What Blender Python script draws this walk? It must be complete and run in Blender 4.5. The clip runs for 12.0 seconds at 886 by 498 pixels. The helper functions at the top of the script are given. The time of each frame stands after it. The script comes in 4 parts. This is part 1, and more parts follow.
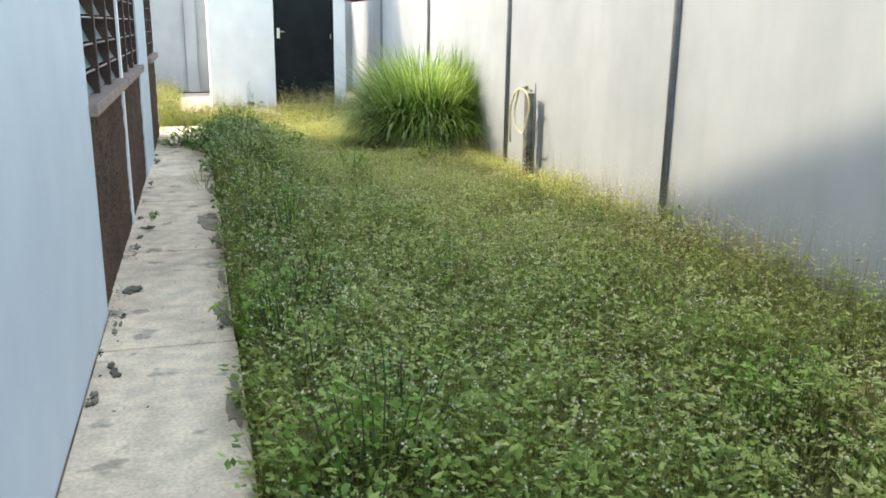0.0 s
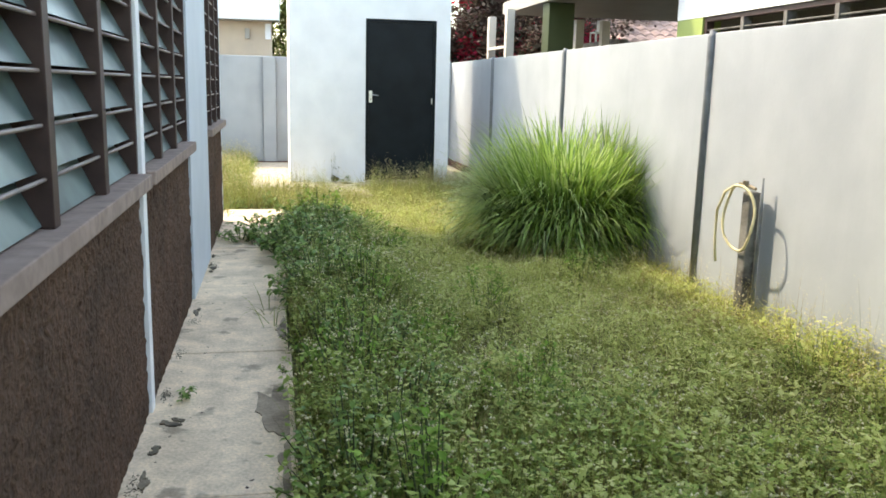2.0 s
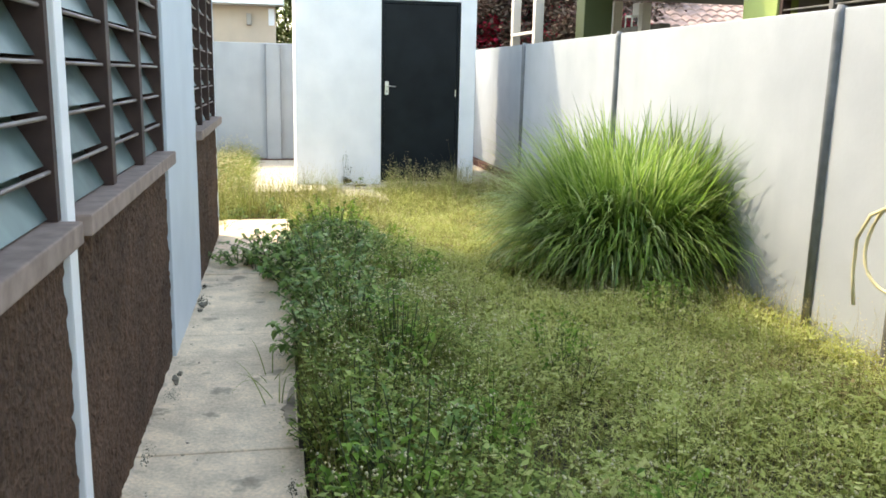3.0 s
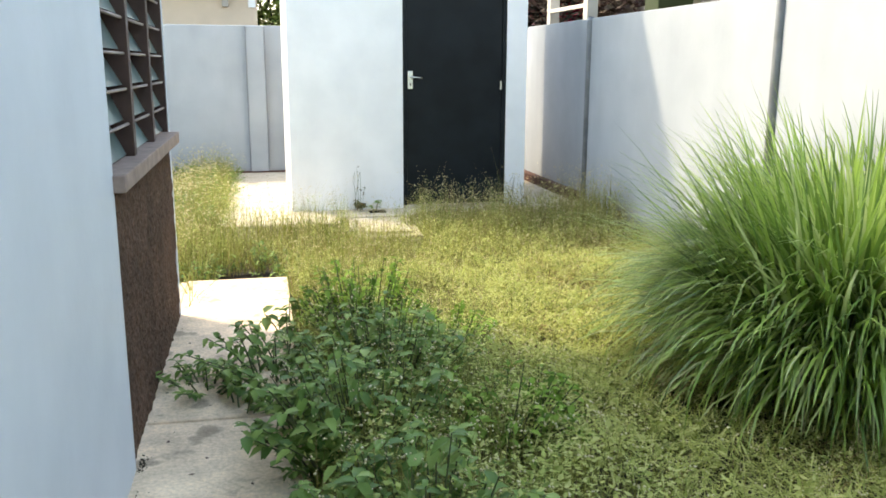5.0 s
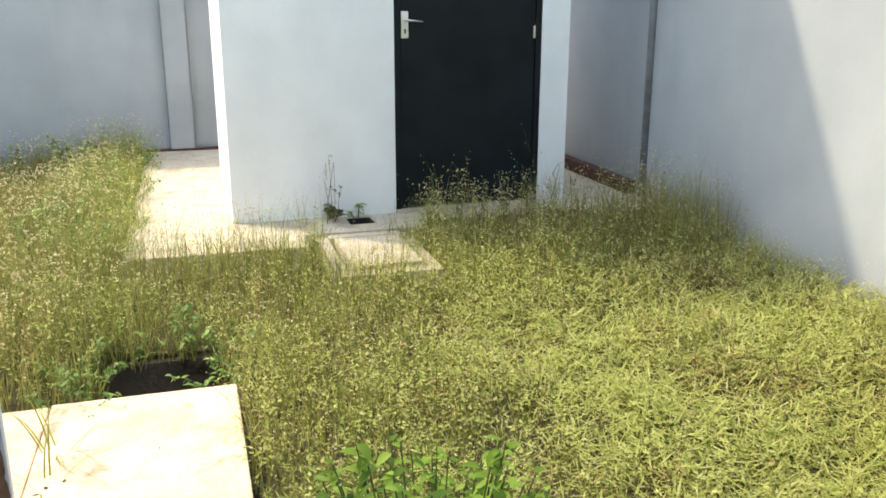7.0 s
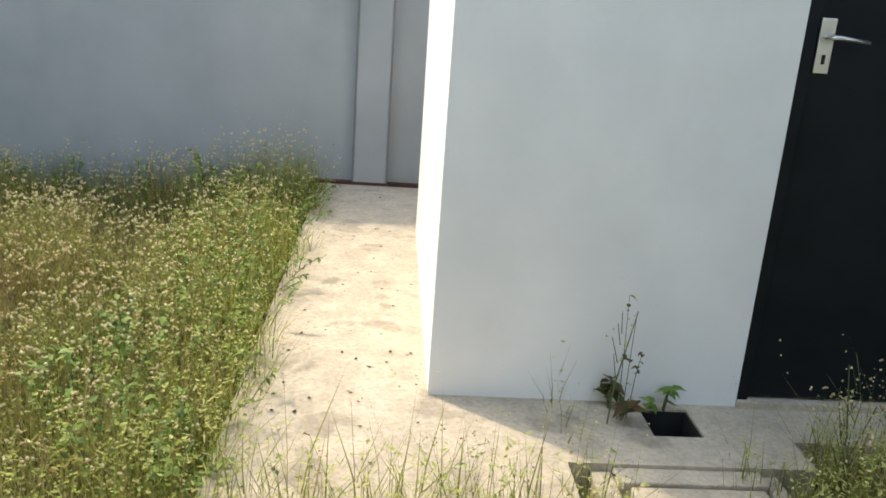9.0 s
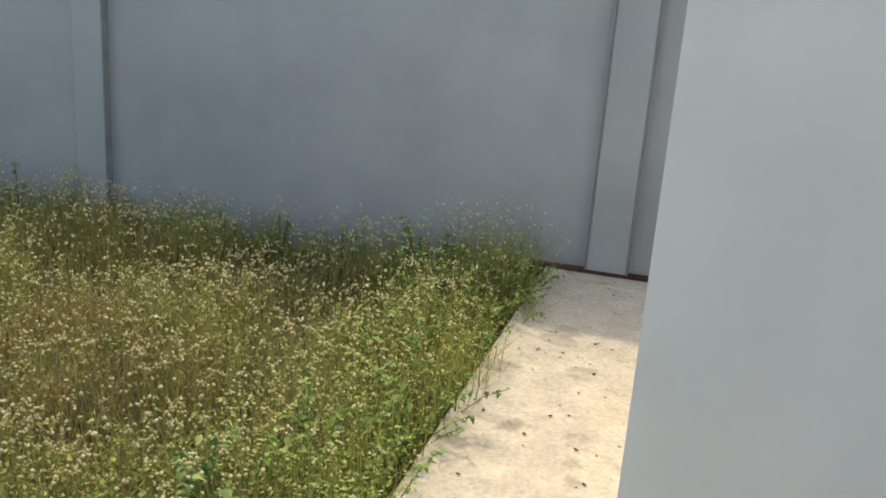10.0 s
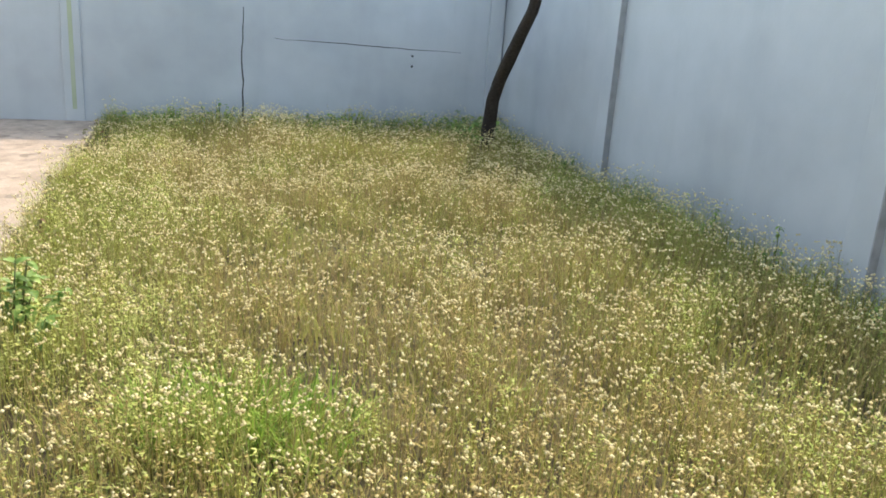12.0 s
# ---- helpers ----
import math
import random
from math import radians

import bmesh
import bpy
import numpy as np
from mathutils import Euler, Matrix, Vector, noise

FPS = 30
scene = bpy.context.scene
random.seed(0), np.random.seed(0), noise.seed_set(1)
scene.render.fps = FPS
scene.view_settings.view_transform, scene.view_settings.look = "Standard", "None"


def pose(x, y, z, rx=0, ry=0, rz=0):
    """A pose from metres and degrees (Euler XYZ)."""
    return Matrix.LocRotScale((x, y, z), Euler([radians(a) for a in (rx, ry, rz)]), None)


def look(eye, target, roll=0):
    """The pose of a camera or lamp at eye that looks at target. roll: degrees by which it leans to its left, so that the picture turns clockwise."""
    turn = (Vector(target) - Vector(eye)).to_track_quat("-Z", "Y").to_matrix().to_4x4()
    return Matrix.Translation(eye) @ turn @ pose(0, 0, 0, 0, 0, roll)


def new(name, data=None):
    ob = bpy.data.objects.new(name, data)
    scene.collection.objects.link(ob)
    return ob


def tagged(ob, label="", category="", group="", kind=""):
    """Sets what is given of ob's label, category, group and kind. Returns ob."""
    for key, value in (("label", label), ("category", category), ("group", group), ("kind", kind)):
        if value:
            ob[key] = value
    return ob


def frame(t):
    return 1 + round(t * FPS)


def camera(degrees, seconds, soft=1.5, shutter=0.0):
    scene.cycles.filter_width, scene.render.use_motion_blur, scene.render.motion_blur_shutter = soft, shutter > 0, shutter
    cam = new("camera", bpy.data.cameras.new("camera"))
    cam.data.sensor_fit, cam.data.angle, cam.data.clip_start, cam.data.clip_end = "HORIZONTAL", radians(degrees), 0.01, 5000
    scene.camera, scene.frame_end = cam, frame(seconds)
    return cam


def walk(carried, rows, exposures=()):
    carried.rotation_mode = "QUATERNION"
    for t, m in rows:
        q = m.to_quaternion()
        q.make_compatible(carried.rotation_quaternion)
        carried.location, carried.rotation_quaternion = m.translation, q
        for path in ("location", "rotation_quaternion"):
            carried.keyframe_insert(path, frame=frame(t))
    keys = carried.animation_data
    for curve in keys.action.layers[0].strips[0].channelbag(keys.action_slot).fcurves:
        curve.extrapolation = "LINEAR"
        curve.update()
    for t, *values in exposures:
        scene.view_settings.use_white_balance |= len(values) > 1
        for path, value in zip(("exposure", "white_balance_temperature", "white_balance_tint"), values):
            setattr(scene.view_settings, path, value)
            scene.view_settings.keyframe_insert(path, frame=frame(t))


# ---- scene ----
cam = camera(55.24, 12.0, soft=1.7)

def aim(x, y, z, yaw, pitch):
    a, b = radians(yaw), radians(pitch)
    return (x - math.sin(a) * math.cos(b), y + math.cos(a) * math.cos(b), z + math.sin(b))


EXPOSURES = [(t, e, 8750, 8) for t, e in ((0, 2.54), (1, 2.5), (2, 2.4), (2.5, 2.42), (4.5, 2.48), (5.5, 2.36), (6.5, 2.16), (8.5, 1.82), (9, 1.55), (9.5, 1.27), (10, 1.27), (10.5, 1.8), (11, 2.18), (12, 2.3))]

PATH = [
    (0, 0.378, -0.998, 1.260, -16.08, -14.81, 0.71),
    (0.5, 0.437, -0.425, 1.267, -14.26, -14.14, -1.29),
    (1, 0.432, 0.156, 1.258, -13.39, -12.78, -1.53),
    (1.5, 0.428, 0.778, 1.287, -11.98, -11.53, -0.61),
    (2, 0.422, 1.388, 1.261, -11.20, -10.85, 1.37),
    (2.5, 0.420, 2.007, 1.265, -10.86, -11.17, 1.62),
    (4.5, 0.403, 4.401, 1.251, -11.58, -12.17, -0.40),
    (5, 0.371, 5.064, 1.240, -11.93, -12.26, 0.21),
    (5.5, 0.338, 5.667, 1.232, -12.83, -13.05, 0.22),
    (6, 0.309, 6.269, 1.262, -15.93, -15.04, 1.36),
    (6.5, 0.357, 6.803, 1.222, -16.78, -15.48, 0.16),
    (8.5, 0.426, 9.260, 1.197, -11.75, -17.36, 2.81),
    (9, 0.431, 9.831, 1.190, -4.13, -16.96, 4.13),
    (9.5, 0.459, 10.308, 1.175, 1.38, -16.33, 4.93),
    (10, 0.606, 10.771, 1.209, 15.47, -15.41, 4.24),
    (10.3, 0.622, 10.985, 1.229, 26.30, -14.73, 4.35),
    (10.5, 0.585, 11.070, 1.239, 31.97, -15.01, 5.04),
    (10.7, 0.595, 11.130, 1.251, 38.04, -15.36, 5.73),
    (11, 0.690, 11.280, 1.267, 47.10, -16.10, 5.61),
    (11.5, 0.745, 11.560, 1.300, 60.62, -18.33, 4.70),
    (12, 0.677, 11.700, 1.310, 73.57, -16.96, 4.01),
]
walk(cam, [(t, look((x, y, z), aim(x, y, z, yaw, pitch), roll)) for t, x, y, z, yaw, pitch, roll in PATH],
     EXPOSURES)

# ---- light ----
SUN_FROM = Vector((-0.509, 0.423, 0.75))
world = bpy.data.worlds.new("world")
world.use_nodes = True
scene.world = world
sky = world.node_tree.nodes.new("ShaderNodeTexSky")
sky.sky_type, sky.sun_disc = "NISHITA", False
sky.sun_elevation, sky.sun_rotation = radians(48.6), radians(-50.3)
world.node_tree.links.new(sky.outputs[0], world.node_tree.nodes["Background"].inputs[0])
world.node_tree.nodes["Background"].inputs[1].default_value = 0.2
sun = new("sun", bpy.data.lights.new("sun", "SUN"))
sun.data.energy, sun.data.angle, sun.data.color = 1.0, radians(1.6), (1.0, 0.96, 0.89)
sun.matrix_basis = look(SUN_FROM * 20, (0, 0, 0))


# ---- materials ----
def shader(name, rough=0.7, metal=0.0, spec=0.4):
    m = bpy.data.materials.new(name)
    m.use_nodes = True
    n = m.node_tree.nodes
    b = n["Principled BSDF"]
    b.inputs["Roughness"].default_value = rough
    b.inputs["Metallic"].default_value = metal
    b.inputs["Specular IOR Level"].default_value = spec
    return m, n, m.node_tree.links, b


def noise_node(n, l, scale, detail=4, stretch=None):
    geo = n.new("ShaderNodeNewGeometry")
    out = geo.outputs["Position"]
    if stretch:
        mp = n.new("ShaderNodeMapping")
        mp.inputs["Scale"].default_value = stretch
        l.new(out, mp.inputs[0])
        out = mp.outputs[0]
    t = n.new("ShaderNodeTexNoise")
    t.inputs["Scale"].default_value, t.inputs["Detail"].default_value = scale, detail
    l.new(out, t.inputs["Vector"])
    return t


def ramp(n, l, src, stops):
    r = n.new("ShaderNodeValToRGB")
    while len(r.color_ramp.elements) < len(stops):
        r.color_ramp.elements.new(0.5)
    for e, (p, c) in zip(r.color_ramp.elements, stops):
        e.position, e.color = p, (*c, 1) if len(c) == 3 else c
    l.new(src, r.inputs[0])
    return r


def mixed(n, l, kind, fac, a, b):
    x = n.new("ShaderNodeMix")
    x.data_type, x.blend_type = "RGBA", kind
    for sock, v in ((x.inputs[0], fac), (x.inputs[6], a), (x.inputs[7], b)):
        if isinstance(v, (int, float)):
            sock.default_value = v
        elif isinstance(v, tuple):
            sock.default_value = (*v, 1)
        else:
            l.new(v, sock)
    return x.outputs[2]


def bumped(n, l, b, src, strength, dist):
    u = n.new("ShaderNodeBump")
    u.inputs["Strength"].default_value, u.inputs["Distance"].default_value = strength, dist
    l.new(src, u.inputs["Height"])
    l.new(u.outputs[0], b.inputs["Normal"])


def paint(name, col, dirt=(0.35, 0.36, 0.36), amount=0.35, rough=0.6, streak=True, grain=0.08):
    """Painted plaster: broad stains, faint streaks that run down, fine trowel grain."""
    m, n, l, b = shader(name, rough)
    big = noise_node(n, l, 0.9, 5)
    st = noise_node(n, l, 3.0, 4, (1, 1, 0.12) if streak else None)
    f1 = ramp(n, l, big.outputs[0], [(0.42, (0, 0, 0)), (0.75, (amount,) * 3)])
    f2 = ramp(n, l, st.outputs[0], [(0.5, (0, 0, 0)), (0.85, (amount * 0.8,) * 3)])
    c = mixed(n, l, "MIX", f1.outputs[0], col, dirt)
    c = mixed(n, l, "MIX", f2.outputs[0], c, dirt)
    mid = noise_node(n, l, 3.7, 6)
    tone = ramp(n, l, mid.outputs[0], [(0.32, (0.94, 0.945, 0.95)), (0.68, (1.03, 1.03, 1.03))])
    c = mixed(n, l, "MULTIPLY", 1.0, c, tone.outputs[0])
    l.new(c, b.inputs["Base Color"])
    fine = noise_node(n, l, 38, 6)
    bumped(n, l, b, fine.outputs[0], grain, 0.01)
    return m


def roughcast(name, col, size=60):
    m, n, l, b = shader(name, 0.9, spec=0.2)
    v = noise_node(n, l, size, 8)
    w = noise_node(n, l, 4, 4)
    c = ramp(n, l, v.outputs[0], [(0.3, tuple(k * 0.55 for k in col)), (0.6, col), (0.8, tuple(k * 1.5 for k in col))])
    c2 = ramp(n, l, w.outputs[0], [(0.35, (0.7, 0.7, 0.7)), (0.7, (1.15, 1.12, 1.1))])
    l.new(mixed(n, l, "MULTIPLY", 1.0, c.outputs[0], c2.outputs[0]), b.inputs["Base Color"])
    bumped(n, l, b, v.outputs[0], 1.0, 0.02)
    return m


def concrete(name, col, stain, lo=0.52, hi=0.66, amount=0.85, mottle=0.28):
    """Weathered screed with dark damp stains, lime bloom and pits."""
    m, n, l, b = shader(name, 0.88, spec=0.25)
    big = noise_node(n, l, 2.2, 6)
    mid = noise_node(n, l, 9, 6)
    fine = noise_node(n, l, 70, 6)
    blotch = noise_node(n, l, 5.5, 3)
    f = ramp(n, l, big.outputs[0], [(lo, (0, 0, 0)), (hi, (amount,) * 3)])
    c = mixed(n, l, "MIX", f.outputs[0], col, stain)
    f = ramp(n, l, blotch.outputs[0], [(0.60, (0, 0, 0)), (0.66, (amount,) * 3)])
    c = mixed(n, l, "MIX", f.outputs[0], c, tuple(k * 0.6 for k in stain))
    f = ramp(n, l, mid.outputs[0], [(0.35, (1 - mottle,) * 3), (0.65, (1.1, 1.1, 1.1))])
    c = mixed(n, l, "MULTIPLY", 1.0, c, f.outputs[0])
    f = ramp(n, l, fine.outputs[0], [(0.3, (0.8, 0.8, 0.8)), (0.7, (1.08, 1.08, 1.08))])
    c = mixed(n, l, "MULTIPLY", 1.0, c, f.outputs[0])
    l.new(c, b.inputs["Base Color"])
    bumped(n, l, b, fine.outputs[0], 0.4, 0.012)
    return m


def plain(name, col, rough=0.5, metal=0.0, vary=0.15, scale=12, spec=0.4):
    m, n, l, b = shader(name, rough, metal, spec)
    t = noise_node(n, l, scale, 5)
    r = ramp(n, l, t.outputs[0], [(0.3, tuple(k * (1 - vary) for k in col)), (0.7, tuple(k * (1 + vary) for k in col))])
    l.new(r.outputs[0], b.inputs["Base Color"])
    bumped(n, l, b, t.outputs[0], 0.1, 0.004)
    return m


def leafy(name, cols, rough=0.65, through_light=0.4, patch=None, spec=0.12):
    """Plant tissue: each blade its own shade, some light passing through."""
    m, n, l, b = shader(name, rough, spec=spec)
    geo = n.new("ShaderNodeNewGeometry")
    r = ramp(n, l, geo.outputs["Random Per Island"], [(i / max(1, len(cols) - 1), c) for i, c in enumerate(cols)])
    c = r.outputs[0]
    if patch:
        t = noise_node(n, l, 0.8, 3)
        f = ramp(n, l, t.outputs[0], [(0.4, (0, 0, 0)), (0.65, (0.7, 0.7, 0.7))])
        c = mixed(n, l, "MIX", f.outputs[0], c, patch)
    l.new(c, b.inputs["Base Color"])
    tr = n.new("ShaderNodeBsdfTranslucent")
    l.new(c, tr.inputs[0])
    mx = n.new("ShaderNodeMixShader")
    mx.inputs[0].default_value = through_light
    l.new(b.outputs[0], mx.inputs[1])
    l.new(tr.outputs[0], mx.inputs[2])
    l.new(mx.outputs[0], n["Material Output"].inputs["Surface"])
    return m


WHITE = paint("white_wall_paint", (0.84, 0.84, 0.83), (0.64, 0.64, 0.62), 0.35)
BLUE = paint("pale_blue_paint", (0.57, 0.625, 0.665), (0.49, 0.54, 0.575), 0.4)
BOUND = paint("boundary_wall_paint", (0.395, 0.423, 0.447), (0.29, 0.315, 0.34), 0.75)
BROWN = roughcast("brown_roughcast", (0.122, 0.072, 0.048), 55)
SILL = plain("painted_concrete_sill", (0.29, 0.215, 0.18), 0.8, vary=0.2, scale=20, spec=0.2)
FRAME = plain("brown_window_paint", (0.062, 0.036, 0.030), 0.5, vary=0.25, spec=0.25)
BAR = plain("weathered_bar_paint", (0.24, 0.19, 0.17), 0.5, vary=0.2)
PATHC = concrete("path_concrete", (0.84, 0.65, 0.45), (0.50, 0.375, 0.26), 0.52, 0.74, 0.7, 0.17)
SLABC = concrete("apron_concrete", (0.55, 0.475, 0.37), (0.42, 0.355, 0.27), 0.5, 0.75, 0.45, 0.12)
OLDSLAB = concrete("old_slab_concrete", (0.33, 0.265, 0.215), (0.22, 0.175, 0.14), 0.45, 0.7, 0.7, 0.2)
DAMP = concrete("damp_concrete", (0.44, 0.34, 0.24), (0.27, 0.21, 0.15), 0.42, 0.6, 0.8, 0.3)
GRIME = concrete("mossy_grime", (0.34, 0.27, 0.19), (0.12, 0.10, 0.07), 0.40, 0.56, 0.9, 0.4)
PIT = concrete("pit_concrete", (0.10, 0.085, 0.07), (0.04, 0.035, 0.03))
DOORM = plain("black_door_paint", (0.007, 0.010, 0.012), 0.55, vary=0.3, scale=5, spec=0.18)
STEEL = plain("brushed_steel", (0.62, 0.62, 0.60), 0.3, 1.0, 0.08)
POST = plain("grey_post_paint", (0.17, 0.18, 0.19), 0.6, vary=0.2)
OLDPOST = concrete("old_post_concrete", (0.22, 0.21, 0.19), (0.10, 0.09, 0.08))
HOSE = plain("yellowed_hose_rubber", (0.62, 0.55, 0.32), 0.45, vary=0.15)
BRASS = plain("dull_brass", (0.25, 0.2, 0.13), 0.4, 0.8)
PLANK = plain("red_brown_wood", (0.075, 0.03, 0.022), 0.8, vary=0.4, scale=8)
BARK = roughcast("dark_bark", (0.045, 0.036, 0.03))
CRUMB = plain("dark_moss_dirt", (0.05, 0.047, 0.032), 0.95, vary=0.4, scale=40, spec=0.1)
JOINT = plain("grey_joint_dirt", (0.24, 0.25, 0.26), 0.9)
CRACK = plain("crack_shadow_dirt", (0.035, 0.035, 0.035), 0.95)
MOSSY = paint("mossy_paint", (0.29, 0.335, 0.22), (0.34, 0.37, 0.36), 0.8)
# boundary paint re-toned for the back and left walls, which stand in shade
SHADEW = paint("shaded_wall_paint", (0.36, 0.39, 0.412), (0.27, 0.298, 0.318), 0.8)
OLIVE = paint("olive_paint", (0.05, 0.065, 0.02), (0.04, 0.05, 0.02), 0.3)
LIME = paint("lime_green_paint", (0.30, 0.37, 0.11), (0.25, 0.3, 0.1), 0.3)
CREAM = paint("cream_paint", (0.62, 0.56, 0.48), (0.45, 0.4, 0.34), 0.4)
BEIGE = paint("beige_wall_paint", (0.55, 0.43, 0.32), (0.42, 0.34, 0.26), 0.4)
SOFFIT = paint("soffit_paint", (0.36, 0.33, 0.29), (0.25, 0.22, 0.2), 0.4)
TILE = plain("faded_roof_tile", (0.36, 0.24, 0.20), 0.8, vary=0.35, scale=6)
BLOCK = concrete("grey_blockwork", (0.20, 0.19, 0.175), (0.11, 0.10, 0.09))
# near-black colour that stands in for the shade inside rooms and holes
UNLIT = plain("unlit_black", (0.02, 0.02, 0.02), 0.9)
PLASTIC = plain("white_plastic", (0.78, 0.78, 0.78), 0.4, vary=0.05)
ROOFM = plain("brown_roof_sheet", (0.12, 0.07, 0.06), 0.6, vary=0.2)

GLASS, _n, _l, _b = shader("frosted_louvre_glass", 0.3, spec=0.25)
_t = noise_node(_n, _l, 5, 3)
_r = ramp(_n, _l, _t.outputs[0], [(0.35, (0.055, 0.095, 0.09)), (0.7, (0.17, 0.25, 0.235))])
_l.new(_r.outputs[0], _b.inputs["Base Color"])
_b.inputs["Transmission Weight"].default_value = 0.15

SOIL, _n, _l, _b = shader("soil", 0.95, spec=0.1)
_t = noise_node(_n, _l, 14, 6)
_r = ramp(_n, _l, _t.outputs[0], [(0.3, (0.035, 0.028, 0.018)), (0.7, (0.10, 0.085, 0.05))])
_l.new(_r.outputs[0], _b.inputs["Base Color"])
bumped(_n, _l, _b, _t.outputs[0], 0.8, 0.03)

BLADE = leafy("grass_blade", [(0.08, 0.11, 0.025), (0.17, 0.20, 0.05), (0.27, 0.29, 0.08), (0.40, 0.38, 0.13)], patch=(0.33, 0.33, 0.09))
STRAW = leafy("straw", [(0.26, 0.19, 0.09), (0.40, 0.31, 0.15), (0.35, 0.29, 0.12), (0.18, 0.13, 0.07)], 0.7, 0.2)
LEAF = leafy("weed_leaf", [(0.09, 0.14, 0.035), (0.19, 0.26, 0.055), (0.31, 0.39, 0.09), (0.47, 0.53, 0.17)], 0.6, 0.35)
YELLOW = leafy("pale_yellow_leaf", [(0.29, 0.33, 0.09), (0.40, 0.44, 0.13), (0.50, 0.53, 0.18), (0.60, 0.60, 0.25)], 0.65, 0.4)
TAN = leafy("withered_leaf", [(0.11, 0.075, 0.028), (0.22, 0.16, 0.06), (0.36, 0.28, 0.11), (0.28, 0.24, 0.08)], 0.75, 0.18)
HEAD = leafy("seed_head", [(0.62, 0.53, 0.29), (0.74, 0.65, 0.38), (0.48, 0.38, 0.19), (0.82, 0.76, 0.52)], 0.8, 0.25)
FLOWER = leafy("pale_flower_head", [(0.78, 0.70, 0.42), (0.86, 0.80, 0.55), (0.64, 0.55, 0.30)], 0.8, 0.3)
BROAD = leafy("broad_leaf", [(0.07, 0.15, 0.033), (0.16, 0.27, 0.055), (0.29, 0.40, 0.11)], 0.5, 0.3, spec=0.25)
CLUMP = leafy("lemongrass_blade", [(0.08, 0.16, 0.038), (0.20, 0.33, 0.065), (0.35, 0.50, 0.11), (0.50, 0.58, 0.28)], 0.36, 0.42, spec=0.5)
DRYCL = leafy("dry_lemongrass_blade", [(0.30, 0.25, 0.12), (0.40, 0.35, 0.2)], 0.7, 0.25)
DUSK = leafy("reddish_leaf", [(0.10, 0.06, 0.035), (0.08, 0.11, 0.035), (0.17, 0.08, 0.05), (0.12, 0.16, 0.05)], 0.6, 0.25)
STEM = plain("plant_stem", (0.09, 0.11, 0.04), 0.7)
BLOOM = leafy("red_blossom", [(0.55, 0.02, 0.05), (0.75, 0.05, 0.12), (0.45, 0.01, 0.03)], 0.6, 0.3)
BUSH = leafy("bush_leaf", [(0.08, 0.16, 0.025), (0.18, 0.31, 0.05), (0.29, 0.44, 0.09)], 0.7, 0.35, spec=0.1)
TWIG = leafy("dry_bush_leaf", [(0.10, 0.05, 0.05), (0.06, 0.05, 0.035), (0.14, 0.10, 0.08)], 0.8, 0.15)


# ---- mesh helpers ----
def box(bm, x0, x1, y0, y1, z0, z1):
    v = [bm.verts.new((x, y, z)) for z in (z0, z1) for x, y in ((x0, y0), (x1, y0), (x1, y1), (x0, y1))]
    for q in ((3, 2, 1, 0), (4, 5, 6, 7), (0, 1, 5, 4), (1, 2, 6, 5), (2, 3, 7, 6), (3, 0, 4, 7)):
        bm.faces.new([v[i] for i in q])
    return bm


def boxes(*rows, bevel=0.0):
    bm = bmesh.new()
    for r in rows:
        box(bm, *r)
    if bevel:
        bmesh.ops.bevel(bm, geom=bm.edges[:], offset=bevel, segments=2, affect="EDGES", profile=0.6)
    return bm


def tube(bm, pts, radii, sides=8, across=None):
    """A tapered round bar along points."""
    pts = [Vector(p) for p in pts]
    rings = []
    for i, p in enumerate(pts):
        d = (pts[min(i + 1, len(pts) - 1)] - pts[max(i - 1, 0)]).normalized()
        a = d.cross(across or (Vector((0, 0, 1)) if abs(d.z) < 0.9 else Vector((1, 0, 0)))).normalized()
        b = d.cross(a)
        r = radii[i] if isinstance(radii, (list, tuple)) else radii
        rings.append([bm.verts.new(p + (a * math.cos(k * math.tau / sides) + b * math.sin(k * math.tau / sides)) * r) for k in range(sides)])
    for u, w in zip(rings, rings[1:]):
        for k in range(sides):
            bm.faces.new((u[k], u[(k + 1) % sides], w[(k + 1) % sides], w[k]))
    bm.faces.new(rings[0][::-1])
    bm.faces.new(rings[-1])
    return bm


def made(name, bm, mat, smooth=False):
    bmesh.ops.recalc_face_normals(bm, faces=bm.faces[:])
    me = bpy.data.meshes.new(name)
    bm.to_mesh(me)
    bm.free()
    me.materials.append(mat)
    if smooth:
        me.shade_smooth()
    return new(name, me)


def part(name, bm, mat, parent, label="", smooth=False):
    ob = made(name, bm, mat, smooth)
    ob.parent = parent
    return tagged(ob, label)


def thing(name, label, category, at=(0, 0, 0), group=""):
    ob = new(name)
    ob.empty_display_size = 0.2
    ob.matrix_basis = pose(*at)
    return tagged(ob, label, category, group)


def setting(name, bm, mat, label, category):
    return tagged(made(name, bm, mat), label, category, kind="structure")


